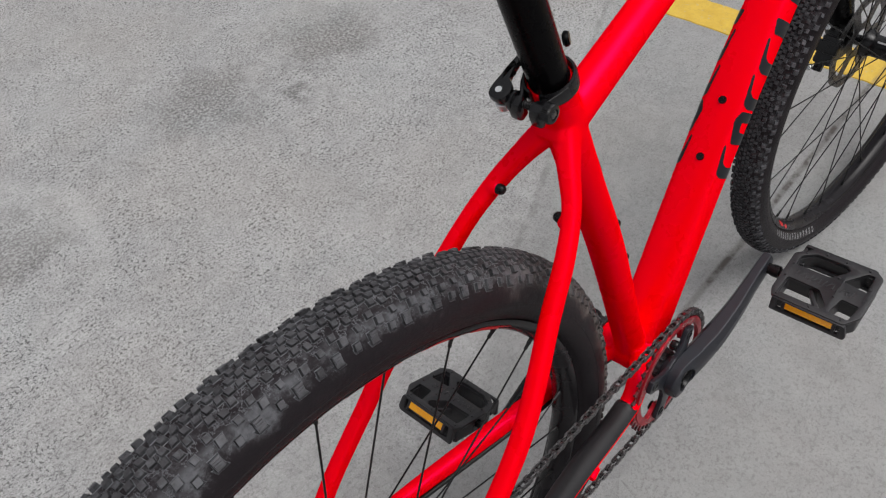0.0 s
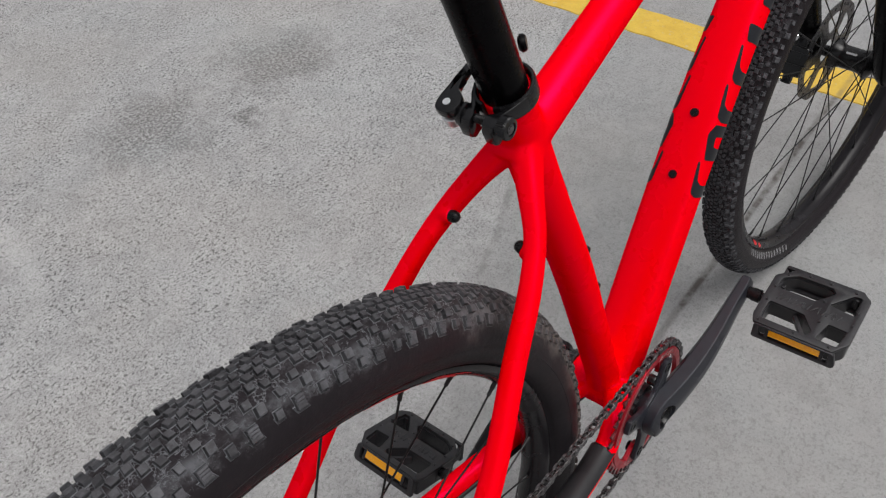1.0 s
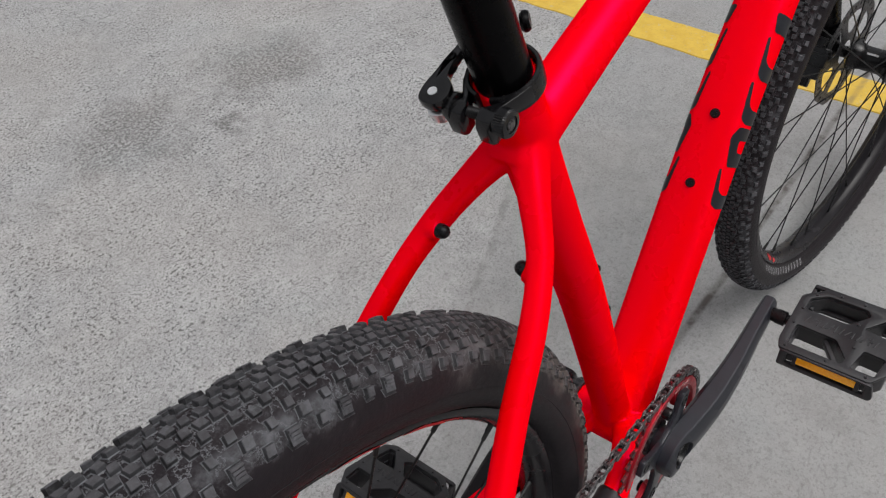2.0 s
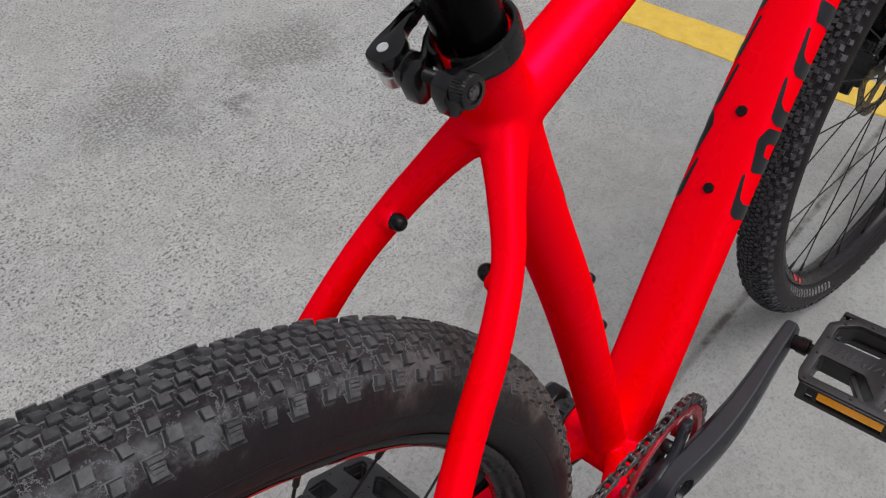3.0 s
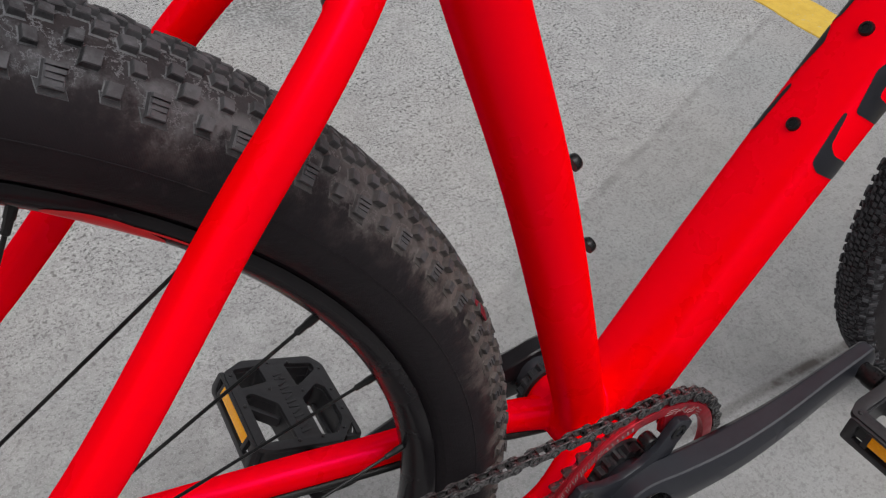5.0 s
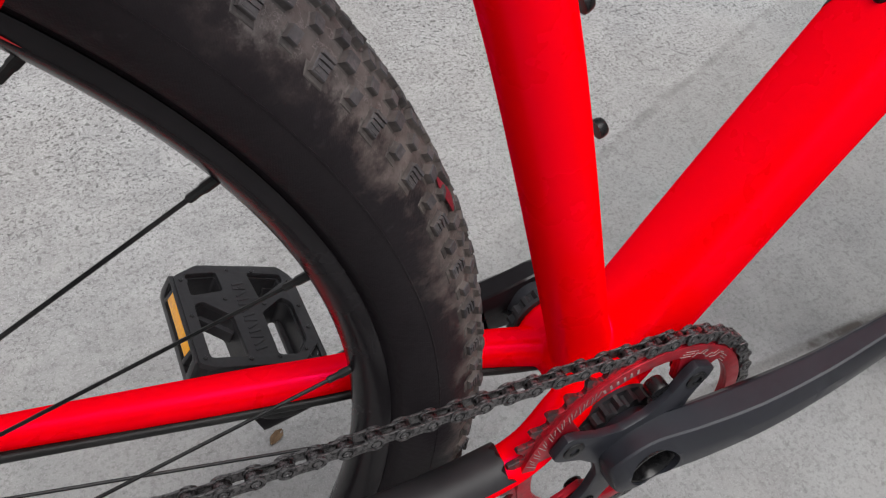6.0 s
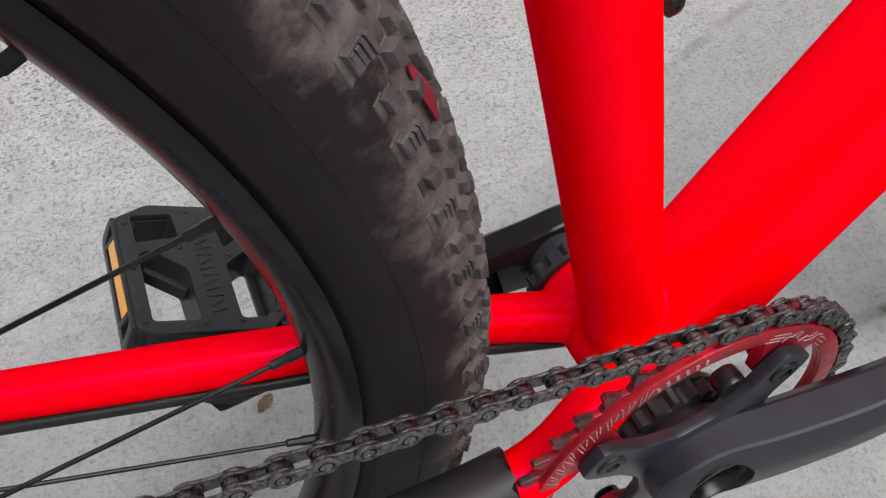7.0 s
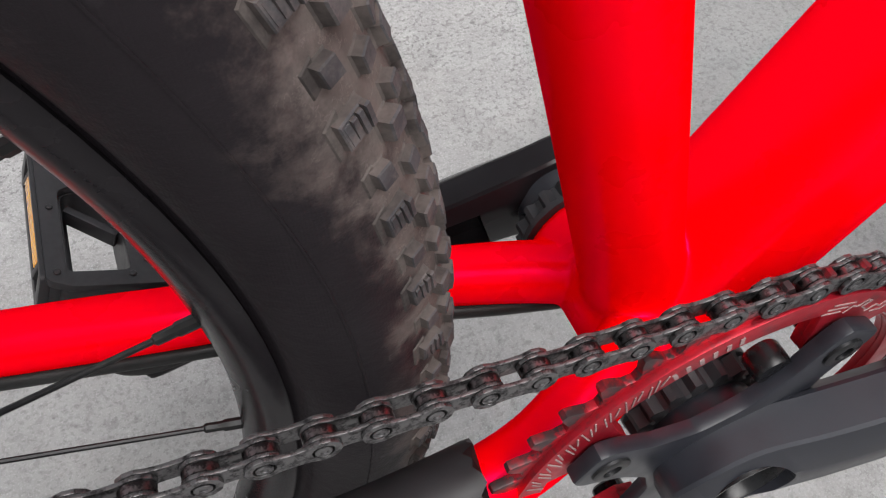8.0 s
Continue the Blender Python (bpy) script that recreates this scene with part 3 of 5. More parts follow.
def frame_fittings():
    # bottle cage bolts on the down tube and the seat tube
    cage = part("cage_bolt", bolt_mesh(0.0046, 0.0044), BOLT, frame_part, "small black socket-head bolt", facing((0.1712, 0, 0.5655), (-0.805, 0, 0.593)))
    repeat(cage, facing((0.1333, 0, 0.5141), (-0.805, 0, 0.593)))
    repeat(cage, facing((-0.0372, 0, 0.5455), (0.955, 0, 0.30)))
    repeat(cage, facing((-0.0190, 0, 0.4845), (0.965, 0, 0.26)))
    rack = part("rack_bolt", bolt_mesh(0.0046, 0.0070, False), BOLT, frame_part, "glossy black domed bolt", facing((-0.1635, 0.0300, 0.6680), (0, -1, 0.1)))
    repeat(rack, facing((-0.1620, -0.0300, 0.6645), (0, 1, 0.1)))
    # hose under the left stay, gear cable under the right one
    bm = bmesh.new()
    rows = [(x, y - 0.0090, z - 0.0098 * r / 0.0112, 0.0030) for x, y, z, r in CHAINSTAY_L[1:6]]
    add_tube(bm, [(0.03, 0.012, 0.284, 0.0030), *rows, (-0.41, 0.070, 0.338, 0.0030)], 12)
    part("brake_hose", bm, HOSE, frame_part, "black brake hose clipped under the chainstay")
    bm = bmesh.new()
    add_tube(bm, [(0.03, -0.016, 0.284, 0.0022), (-0.035, -0.030, 0.296, 0.0022), (-0.12, -0.048, 0.3065, 0.0022), (-0.2, -0.060, 0.311, 0.0022), (-0.35, -0.083, 0.325, 0.0022), (-0.41, -0.09, 0.335, 0.0022)], 12)
    part("gear_cable", bm, HOSE, frame_part, "black gear cable under the chainstay")
    # stop for the gear cable
    bm = bmesh.new()
    add_disc_body(bm, [(0.0028, -0.008), (0.0042, -0.007), (0.0042, 0.006), (0.003, 0.008)], 16, facing((-0.16, -0.0575, 0.3085), (-0.95, -0.2, 0.1)))
    part("cable_stop", bm, RED, frame_part, "small red welded cable stop")
    # neoprene guard round the upper and inner side of the right stay
    rows = [r for r in curve_through(CHAINSTAY_R, 12) if -0.372 < r[0] < -0.0745]
    bm = bmesh.new()
    n = 20
    inner = tube_rings([(*r[:3], r[3] + 0.0006) for r in rows], n, 1.0, radians(-60), radians(163))
    outer = tube_rings([(*r[:3], r[3] + 0.0030) for r in rows], n, 1.0, radians(-60), radians(163))
    torn = random.Random(5)
    for p, q in zip(outer[0], inner[0]):
        shift = Vector((torn.uniform(-0.0030, 0.0028), 0, 0))
        p += shift
        q += shift
    add_loft(bm, [a + b[::-1] for a, b in zip(outer, inner)])
    part("chainstay_guard", bm, GUARD, frame_part, "black rubber chainstay guard")


frame_fittings()

bm = bmesh.new()
add_tube(bm, [(-0.182, 0.0500, 0.3085, 0.0020), (-0.174, 0.0490, 0.3055, 0.0060), (-0.164, 0.0475, 0.3050, 0.0072), (-0.152, 0.0455, 0.3065, 0.0060), (-0.144, 0.0440, 0.3095, 0.0020)], 16, steps=4)
part("cable_clip", bm, HOSE, frame_part, "black cable clip under the chainstay")
# decals on both flanks of the down tube: strokes as (along, around) outlines in units of one figure
BENT = [(0.0, 0.32), (0.10, 0.11), (0.92, 0.0), (0.94, 0.09), (0.44, 0.22), (0.34, 0.42), (0.36, 0.98), (0.04, 0.98)]
ARCH = [(0.0, 0.20), (0.66, 0.0), (0.92, 0.18), (0.96, 0.98), (0.68, 0.98), (0.63, 0.34), (0.36, 0.40), (0.34, 0.98), (0.04, 0.98)]
GLYPHS = [BENT, ARCH, BENT, BENT, [(0.06, 0.14), (0.48, 0.0), (0.52, 0.98), (0.10, 0.98)], ARCH, BENT]


def down_axis(s):
    """Place, direction and radius s metres up the down tube's axis from its foot."""
    rows = curve_through(DOWN, 10)
    for a, b in zip(rows, rows[1:]):
        d = math.dist(a[:3], b[:3])
        if s <= d or b is rows[-1]:
            u = s / d
            q = [i * (1 - u) + j * u for i, j in zip(a, b)]
            return Vector(q[:3]), (Vector(b[:3]) - Vector(a[:3])).normalized(), q[3]
        s -= d


def flank(s, turn, side, lift=0.0016):
    p, d, r = down_axis(s)
    up = Vector((-d.z, 0, d.x))
    return p + (r + lift) * (math.cos(turn) * up + math.sin(turn) * Vector((0, -side, 0)))


def decal_from(outline, place, name, material, parent, label, step=0.08):
    """Cuts an outline out of a fine grid and lays the piece on a surface by place(u, v)."""
    bm = bmesh.new()
    vs = [bm.verts.new((u, v, 0)) for u, v in outline]
    for a, b in zip(vs, vs[1:] + vs[:1]):
        bm.edges.new((a, b))
    bmesh.ops.triangle_fill(bm, use_beauty=True, edges=bm.edges[:])
    lo_u, hi_u = min(u for u, v in outline), max(u for u, v in outline)
    lo_v, hi_v = min(v for u, v in outline), max(v for u, v in outline)
    for axis, lo_, hi_ in ((0, lo_u, hi_u), (1, lo_v, hi_v)):
        c = lo_ + step
        while c < hi_:
            co = (c, 0, 0) if axis == 0 else (0, c, 0)
            no = (1, 0, 0) if axis == 0 else (0, 1, 0)
            bmesh.ops.bisect_plane(bm, geom=bm.verts[:] + bm.edges[:] + bm.faces[:], plane_co=co, plane_no=no)
            c += step
    for v in bm.verts:
        v.co = place(v.co.x, v.co.y)
    ob = part(name, bm, material, parent, label, angle=60)
    mod = ob.modifiers.new("lie_on", "SHRINKWRAP")
    mod.target, mod.wrap_method, mod.wrap_mode, mod.offset = frame_part, "NEAREST_SURFACEPOINT", "ABOVE_SURFACE", 0.0004
    return ob


for side in (1, -1):
    for k, glyph in enumerate(GLYPHS):
        start = 0.2300 + 0.0385 * k
        decal_from(rounded(glyph, 0.07, 2), lambda u, v: flank(start + 0.0385 * u, radians((45 if side > 0 else 37) + 64 * v), side), "decal_stroke", DECAL, frame_part, "black vinyl decal stroke")
# a short dark mark on the front of the seat tube
bm = bmesh.new()
outline = [(0.0, -0.88), (1.0, -0.64), (1.0, -0.58), (0.0, -0.42)]
decal_from(outline, lambda u, v: Vector((-0.0735 - 0.0075 * u + 0.0172 * (math.cos(v) - 1) + 0.002, 0.0172 * math.sin(v), 0.6445 + 0.021 * u)), "seat_tube_mark", DECAL, frame_part, "short black decal stroke", 0.1)


# ---- seat post and quick-release collar ----
POST_DIR = Vector((-0.0942, 0, 0.28)).normalized()
POST_FOOT = Vector((-0.1280, 0, 0.755))


def make_post():
    bm = bmesh.new()
    a, b = POST_FOOT - POST_DIR * 0.09, POST_FOOT + POST_DIR * 0.34
    add_tube(bm, [(*a, 0.0153), (*b, 0.0153)], 40, steps=1)
    part("seatpost", bm, POST, bicycle, "smooth black seatpost")


make_post()


def make_collar():
    up, back_ = POST_DIR, Vector((-POST_DIR.z, 0, POST_DIR.x))
    side = Vector((0, 1, 0))
    base = Matrix((( *(-back_), 0), (*side, 0), (*up, 0), (0, 0, 0, 1))).transposed()
    base.translation = POST_FOOT + Vector((-0.0006, 0, 0.0030))
    # local x forward, y left, z up the post
    bm = bmesh.new()
    gap = radians(13)
    n = 44
    sections = []
    for k in range(n + 1):
        a = math.pi + gap + (2 * math.pi - 2 * gap) * k / n
        ring = []
        for r, z in ((0.0174, -0.0066), (0.0197, -0.0066), (0.0203, -0.0060), (0.0203, 0.0050), (0.0197, 0.0062), (0.0182, 0.0064), (0.0174, 0.0058)):
            ring.append(base @ Vector((r * math.cos(a), r * math.sin(a), z)))
        sections.append(ring)
    add_loft(bm, sections)
    collar = part("seat_collar", bm, ALLOY, bicycle, "black quick-release seat collar clamped on the seat tube")
    bm = bmesh.new()
    lip = Matrix.Translation(base.translation) @ base.to_3x3().to_4x4() @ Matrix.Rotation(radians(90), 4, "X")
    add_lathe(bm, [(0.0156, -0.010), (0.0156, -0.0016), (0.0160, -0.0010), (0.0168, -0.0010), (0.0172, -0.0016), (0.0172, -0.010)], 40, lip, closed=True)
    part("seat_tube_lip", bm, RED, frame_part, "red mouth of the seat tube inside the collar")
    for s in (1, -1):
        bm = bmesh.new()
        out_ = 0.0085 if s > 0 else 0.0095
        arm = ((-0.004, 0.0190, 0.0012, -0.0058, 0.0058), (-0.012, 0.0155, 0.0017, -0.0040, 0.0056), (-0.0185, out_ + 0.0024, 0.0021, -0.0030, 0.0056), (-0.0225, out_ + 0.0006, 0.0027, -0.0044, 0.0068), (-0.0262, out_, 0.0046, -0.0085, 0.0088), (-0.0325, out_, 0.0046, -0.0090, 0.0072), (-0.0352, out_, 0.0040, -0.0070, 0.0028))
        add_loft(bm, [[base @ Vector((x, s * (y + e * w), z)) for e, z in ((-1, z0), (1, z0), (1, z1), (-1, z1))] for x, y, w, z0, z1 in arm])
        bmesh.ops.recalc_face_normals(bm, faces=bm.faces[:])
        bmesh.ops.bevel(bm, geom=[e for e in bm.edges if len(e.link_faces) == 2 and e.calc_face_angle(0) > 0.6], offset=0.0007, segments=2, affect="EDGES", profile=0.5)
        part("clamp_lug", bm, SATIN, collar)
    bolt_at = base @ Vector((-0.0270, 0, 0.0030))
    bm = bmesh.new()
    prof = []
    y = -0.017
    while y < 0.016:
        prof += [(0.0026, y), (0.0031, y + 0.0005)]
        y += 0.0010
    add_disc_body(bm, prof, 14, Matrix.Translation(bolt_at))
    part("clamp_bolt", bm, BOLT, collar, "black threaded clamp bolt")
    # knurled nut on the right
    bm = bmesh.new()
    n = 64
    loops = []
    for r, y, teeth in ((0.0062, -0.0135, 0), (0.0064, -0.0150, 0), (0.0073, -0.0153, 1), (0.0076, -0.0205, 1), (0.0068, -0.0219, 0), (0.0046, -0.0223, 0), (0.0044, -0.0216, 0)):
        loops.append([bolt_at + Vector(((r - (0.0005 if teeth and k % 2 else 0)) * math.cos(2 * math.pi * k / n), y, (r - (0.0005 if teeth and k % 2 else 0)) * math.sin(2 * math.pi * k / n))) for k in range(n)])
    add_loft(bm, loops)
    part("knurled_nut", bm, SATIN, collar, "black knurled thumb nut", angle=25)
    bm = bmesh.new()
    add_disc_body(bm, [(0.0030, -0.0205), (0.0030, -0.0221), (0.0024, -0.0225)], 16, Matrix.Translation(bolt_at))
    part("bolt_tip", bm, CHAIN, collar, "bare metal bolt tip")
    # cam washer and pivot on the left
    bm = bmesh.new()
    add_disc_body(bm, [(0.0055, 0.0102), (0.0078, 0.0108), (0.0080, 0.0135), (0.0068, 0.0160)], 28, Matrix.Translation(bolt_at))
    part("cam_washer", bm, SATIN, collar, "black plastic cam washer")
    bm = bmesh.new()
    turn = base.to_3x3().to_4x4() @ Matrix.Rotation(radians(90), 4, "X")
    pivot = Matrix.Translation(base @ Vector((-0.0283, 0.0215, 0))) @ turn
    add_disc_body(bm, [(0.0044, 0.009), (0.0046, 0.0), (0.0046, -0.0004)], 24, pivot)
    part("cam_barrel", bm, ALLOY, collar)
    bm = bmesh.new()
    add_disc_body(bm, [(0.0062, -0.0040), (0.0074, -0.0032), (0.0074, 0.0026), (0.0062, 0.0034)], 24, pivot)
    part("pivot_pin", bm, SILVER, collar, "shiny steel cam pin")
    # lever: head over the cam, arm with a window along the left flank, thumb tab in front
    bm = bmesh.new()
    out = rounded([(-0.0365, 0.021), (-0.035, 0.0285), (-0.027, 0.0305), (-0.004, 0.0285), (0.018, 0.0275), (0.030, 0.0215), (0.0335, 0.014), (0.029, 0.013), (0.024, 0.0185), (0.014, 0.0228), (-0.004, 0.0238), (-0.017, 0.0215), (-0.020, 0.0155), (-0.028, 0.0125), (-0.035, 0.015)], 0.004)
    add_plate(bm, out, [rounded([(-0.0195, 0.0262), (-0.004, 0.0250), (-0.003, 0.0275), (-0.010, 0.0280)], 0.0006)], 0.0068, 0.0128, base, 0.0012)
    part("lever", bm, SATIN, collar, "black quick-release lever folded round the post")
    bm = bmesh.new()
    add_disc_body(bm, [(0.0050, -0.0026), (0.0062, -0.0010), (0.0062, 0.0010), (0.0046, 0.0026)], 24, base @ Matrix.Translation((0.0345, 0.0080, 0.0045)) @ Matrix.Diagonal((1.0, 1.0, 0.9, 1)) @ Matrix.Rotation(radians(35), 4, "Z"))
    part("thumb_tab", bm, POST, collar)
    bm = bmesh.new()
    add_disc_body(bm, [(0.0026, 0.0), (0.0026, 0.0006), (0.0022, 0.0009)], 20, Matrix.Translation(base @ Vector((-0.0283, 0.0225, 0.0126))) @ turn)
    part("pivot_cap", bm, PALE, collar, "pale pivot cap")


make_collar()

# ---- wheels ----
REAR_TYRE, FRONT_TYRE = (0.3436, 0.0280), (0.3413, 0.0258)     # radius of the tube's core, radius of the tube


def tyre_point(size, beta, lift=0.0):
    r = size[1] + lift
    return size[0] + r * math.cos(beta), r * math.sin(beta)


def make_tyre(parent, size, relief, label, casing, rubber):
    bm = bmesh.new()
    prof = [(0.3175, -0.0128), (0.3200, -0.0138), (0.3222, -0.0150), (0.3236, -0.0190)]
    prof += [tyre_point(size, radians(b)) for b in range(-132, 133, 6)]
    prof += [(0.3236, 0.0190), (0.3222, 0.0150), (0.3200, 0.0138), (0.3175, 0.0128)]
    add_lathe(bm, prof, 220)
    tyre = part("tyre", bm, casing, parent, label, angle=50)
    # a thin moulded line round each sidewall
    for s in (1, -1):
        bm = bmesh.new()
        ring = [tyre_point(size, s * radians(b), h) for b, h in ((95.2, -0.0004), (95.8, 0.00025), (96.8, 0.00025), (97.4, -0.0004))]
        add_lathe(bm, ring, 160, closed=True)
        part("moulded_line", bm, casing, tyre)
    verts, faces, skins = [], [], []
    rng = random.Random(11)

    def block(a, beta, along, across, h, skew=0.0, rim=0.0008, taper=0.86, lap=False):
        """One moulded block with sloping flanks, chamfered shoulders and small chance faults."""
        b0 = len(verts)
        h *= relief
        tilt = rng.uniform(-0.00025, 0.00025)
        for lift, k, more in ((-0.0003, 1.0, rim), (0.0004, 1.02, 0.0), (h * 0.84, taper + 0.08, 0.0), (h, taper, 0.0)):
            da, db = (along / 2 + more) / 0.370, (across / 2 + more) / size[1]
            for u, v in ((-1, -1), (1, -1), (1, 1), (-1, 1)):
                r, y = tyre_point(size, beta + v * db * k, lift + (tilt * u if lift > 0.001 else 0))
                ang = a + u * da * k + skew * v * da
                verts.append((r * math.cos(ang), y, r * math.sin(ang)))
        for ring in (0, 4, 8):
            for j in range(4):
                faces.append((b0 + ring + j, b0 + ring + (j + 1) % 4, b0 + ring + 4 + (j + 1) % 4, b0 + ring + 4 + j))
        faces.append((b0 + 12, b0 + 13, b0 + 14, b0 + 15))
        skins.extend([2] * 4 + [1] * 4 + [1 if lap else 0] * 5)

    count = 78
    step = 2 * math.pi / count
    j = lambda: rng.uniform(-0.0003, 0.0003)
    for k in range(count):
        a = radians(1.07) + k * step
        for s in (1, -1):
            off = 0.0 if s < 0 else 0.125
            # four short knobs a pitch in the two middle rows, then a wavy row whose fourth knob sits lower
            for q in range(4):
                block(a + step * (0.25 * q + off), s * radians(5.6), 0.0048 + j(), 0.0042, 0.0026 + j() * 0.6, 0.16 * s * (1 if q % 2 else -1))
                block(a + step * (0.25 * q + 0.10 + off + 2 * j()), s * radians((17.0, 21.5, 16.6, 29.5)[q]), 0.0047 + j(), 0.0042, 0.0029 + j() * 0.6, 0.12 * s * (-1 if q == 1 else 1))
            # lone square knobs, then the shoulder: a siped flaring block and a small square one by turns
            block(a + step * (0.70 + 2 * j()), s * radians(40.5), 0.0056 + j(), 0.0050, 0.0036, 0.14 * s)
            block(a + step * (0.24 + 2 * j()), s * radians(37.0), 0.0044 + j(), 0.0042, 0.0026, -0.10 * s)
            for q in range(4):
                block(a, s * radians(50.0 + 3.3 * q), 0.0062 - 0.0004 * q, 0.00120, 0.0032 - 0.00030 * q, 0.0, 0.0, 0.92)
            block(a, s * radians(55.5), 0.0068, 0.0074, 0.0022, 0.0)
            block(a, s * radians(62.5), 0.0080, 0.0036, 0.0004, 0.24, 0.0006, 0.60, True)
            block(a + step * 0.46, s * radians(54.5), 0.0048, 0.0044, 0.0028, 0.10 * s)
            block(a + step * 0.46, s * radians(59.5), 0.0056, 0.0030, 0.0003, 0.18, 0.0005, 0.60, True)
    me = bpy.data.meshes.new("tread")
    me.from_pydata(verts, [], faces)
    for skin in rubber:
        me.materials.append(skin)
    me.polygons.foreach_set("material_index", skins)
    tread = new("tread", me)
    tread.parent = parent
    tagged(tread, "rows of worn black rubber knobs")
    return tyre


def make_rim(parent):
    bm = bmesh.new()
    prof = [(0.3205, -0.0128), (0.3165, -0.0118), (0.3150, 0.0), (0.3165, 0.0118), (0.3205, 0.0128), (0.3205, 0.0156), (0.3192, 0.0162), (0.3150, 0.0154), (0.3118, 0.0130), (0.3088, 0.0086), (0.3066, 0.0040), (0.3060, 0.0), (0.3066, -0.0040), (0.3088, -0.0086), (0.3118, -0.0130), (0.3150, -0.0154), (0.3192, -0.0162), (0.3205, -0.0156)]
    add_lathe(bm, prof, 180, closed=True)
    return part("rim", bm, RIM, parent, "black alloy rim", angle=40)


def rim_decal(parent, material, a0, a1, lo, hi, side, taper=1.0):
    """A swoosh on the rim's side wall between two angles, lo and hi from its inner edge to its outer one."""
    bm = bmesh.new()
    prof = [(0.3088, 0.0086), (0.3118, 0.0130), (0.3150, 0.0154), (0.3188, 0.0161)]
    rows = []
    n = 28
    for k in range(n + 1):
        u = k / n
        a = radians(a0 + (a1 - a0) * u)
        w = math.sin(math.pi * min(1, max(0, u)) ** taper) ** 0.5
        mid = (lo + hi) / 2 + (u - 0.5) * 0.2 * (hi - lo)
        row = []
        for q in range(7):
            t = (mid + (hi - lo) / 2 * w * (q / 3 - 1)) * 3
            i = min(2, max(0, int(t)))
            f = min(1, max(0, t - i))
            r = prof[i][0] * (1 - f) + prof[i + 1][0] * f
            y = prof[i][1] * (1 - f) + prof[i + 1][1] * f
            nx, ny = prof[i + 1][1] - prof[i][1], prof[i + 1][0] - prof[i][0]
            q_ = math.hypot(nx, ny)
            r, y = r - 0.0004 * nx / q_, y + 0.0004 * ny / q_
            row.append(bm.verts.new((r * math.cos(a), side * y, r * math.sin(a))))
        rows.append(row)
    for a, b in zip(rows, rows[1:]):
        for j in range(6):
            bm.faces.new((a[j], a[j + 1], b[j + 1], b[j]))
    bmesh.ops.remove_doubles(bm, verts=bm.verts, dist=1e-6)
    return part("rim_decal", bm, material, parent, "red swoosh decal on the rim")


def make_hub(parent, half, flange, left_y, right_y, body):
    bm = bmesh.new()
    add_disc_body(bm, [(0.0085, -half), (0.0085, right_y - 0.012), (0.016, right_y - 0.006), (flange, right_y - 0.0015), (flange, right_y + 0.0015), (body + 0.003, right_y + 0.006), (body, right_y + 0.014), (body, left_y - 0.014), (body + 0.003, left_y - 0.006), (flange, left_y - 0.0015), (flange, left_y + 0.0015), (0.016, left_y + 0.006), (0.0085, left_y + 0.010), (0.0085, half)], 36)
    return part("hub", bm, ALLOY, parent, "black hub")


def make_spokes(parent, count, phase, flange, left_y, right_y):
    spoke = nipple = None
    for i in range(count):
        a = radians(phase + i * 360 / count)
        left_, plus = ((True, True), (False, False), (True, False), (False, True))[i % 4]
        h = a + radians(66 if plus else -66)
        rim_p = Vector((0.3062 * math.cos(a), 0.0018 * (1 if left_ else -1), 0.3062 * math.sin(a)))
        hub_p = Vector(((flange - 0.003) * math.cos(h), left_y if left_ else right_y, (flange - 0.003) * math.sin(h)))
        d = (rim_p - hub_p)
        m = facing(hub_p, d)
        if spoke is None:
            bm = bmesh.new()
            add_disc_body(bm, [(0.00092, 0.0), (0.00092, d.length - 0.012), (0.0009, d.length)], 8)
            spoke = part("spoke", bm, SPOKE, parent, "thin black steel spoke")
            spoke.matrix_local = m
            bm = bmesh.new()
            add_disc_body(bm, [(0.0012, -0.0118), (0.0017, -0.0112), (0.0017, -0.0058), (0.0021, -0.0052), (0.0021, 0.002)], 8)
            nipple = part("nipple", bm, SPOKE, parent, "black spoke nipple")
            nipple.matrix_local = facing(rim_p, d)
        else:
            repeat(spoke, m)
            repeat(nipple, facing(rim_p, d))


def make_wheel(name, at, size, relief, label, tyre_label, casing, rubber):
    wheel = new(name)
    wheel.parent = bicycle
    wheel.matrix_local = at
    tagged(wheel, label)
    make_tyre(wheel, size, relief, tyre_label, casing, rubber)
    make_rim(wheel)
    return wheel


rear_wheel = make_wheel("rear_wheel", Matrix.Translation(REAR) @ Matrix.Rotation(radians(0.43), 4, "Z") @ Matrix.Rotation(radians(0.52), 4, "X"), REAR_TYRE, 1.0, "rear wheel with dusty knobbly tyre and black rim", "knobbly black tyre with dusty tread", CASING, BLOCK)
make_hub(rear_wheel, 0.0665, 0.028, 0.0330, -0.0150, 0.0135)
make_spokes(rear_wheel, 28, -9.13, 0.028, 0.0330, -0.0150)
for a0, a1, lo_, hi_ in ((46.5, 54.5, 0.02, 0.74), (56.5, 65.0, 0.02, 0.74), (43.5, 50.0, 0.60, 0.70), (68, 78, 0.02, 0.7), (166, 178, 0.05, 0.75), (180, 190, 0.05, 0.75), (286, 297, 0.05, 0.75), (299, 309, 0.05, 0.75)):
    for s in (-1, 1):
        rim_decal(rear_wheel, RED_DECAL, a0, a1, lo_, hi_, s)
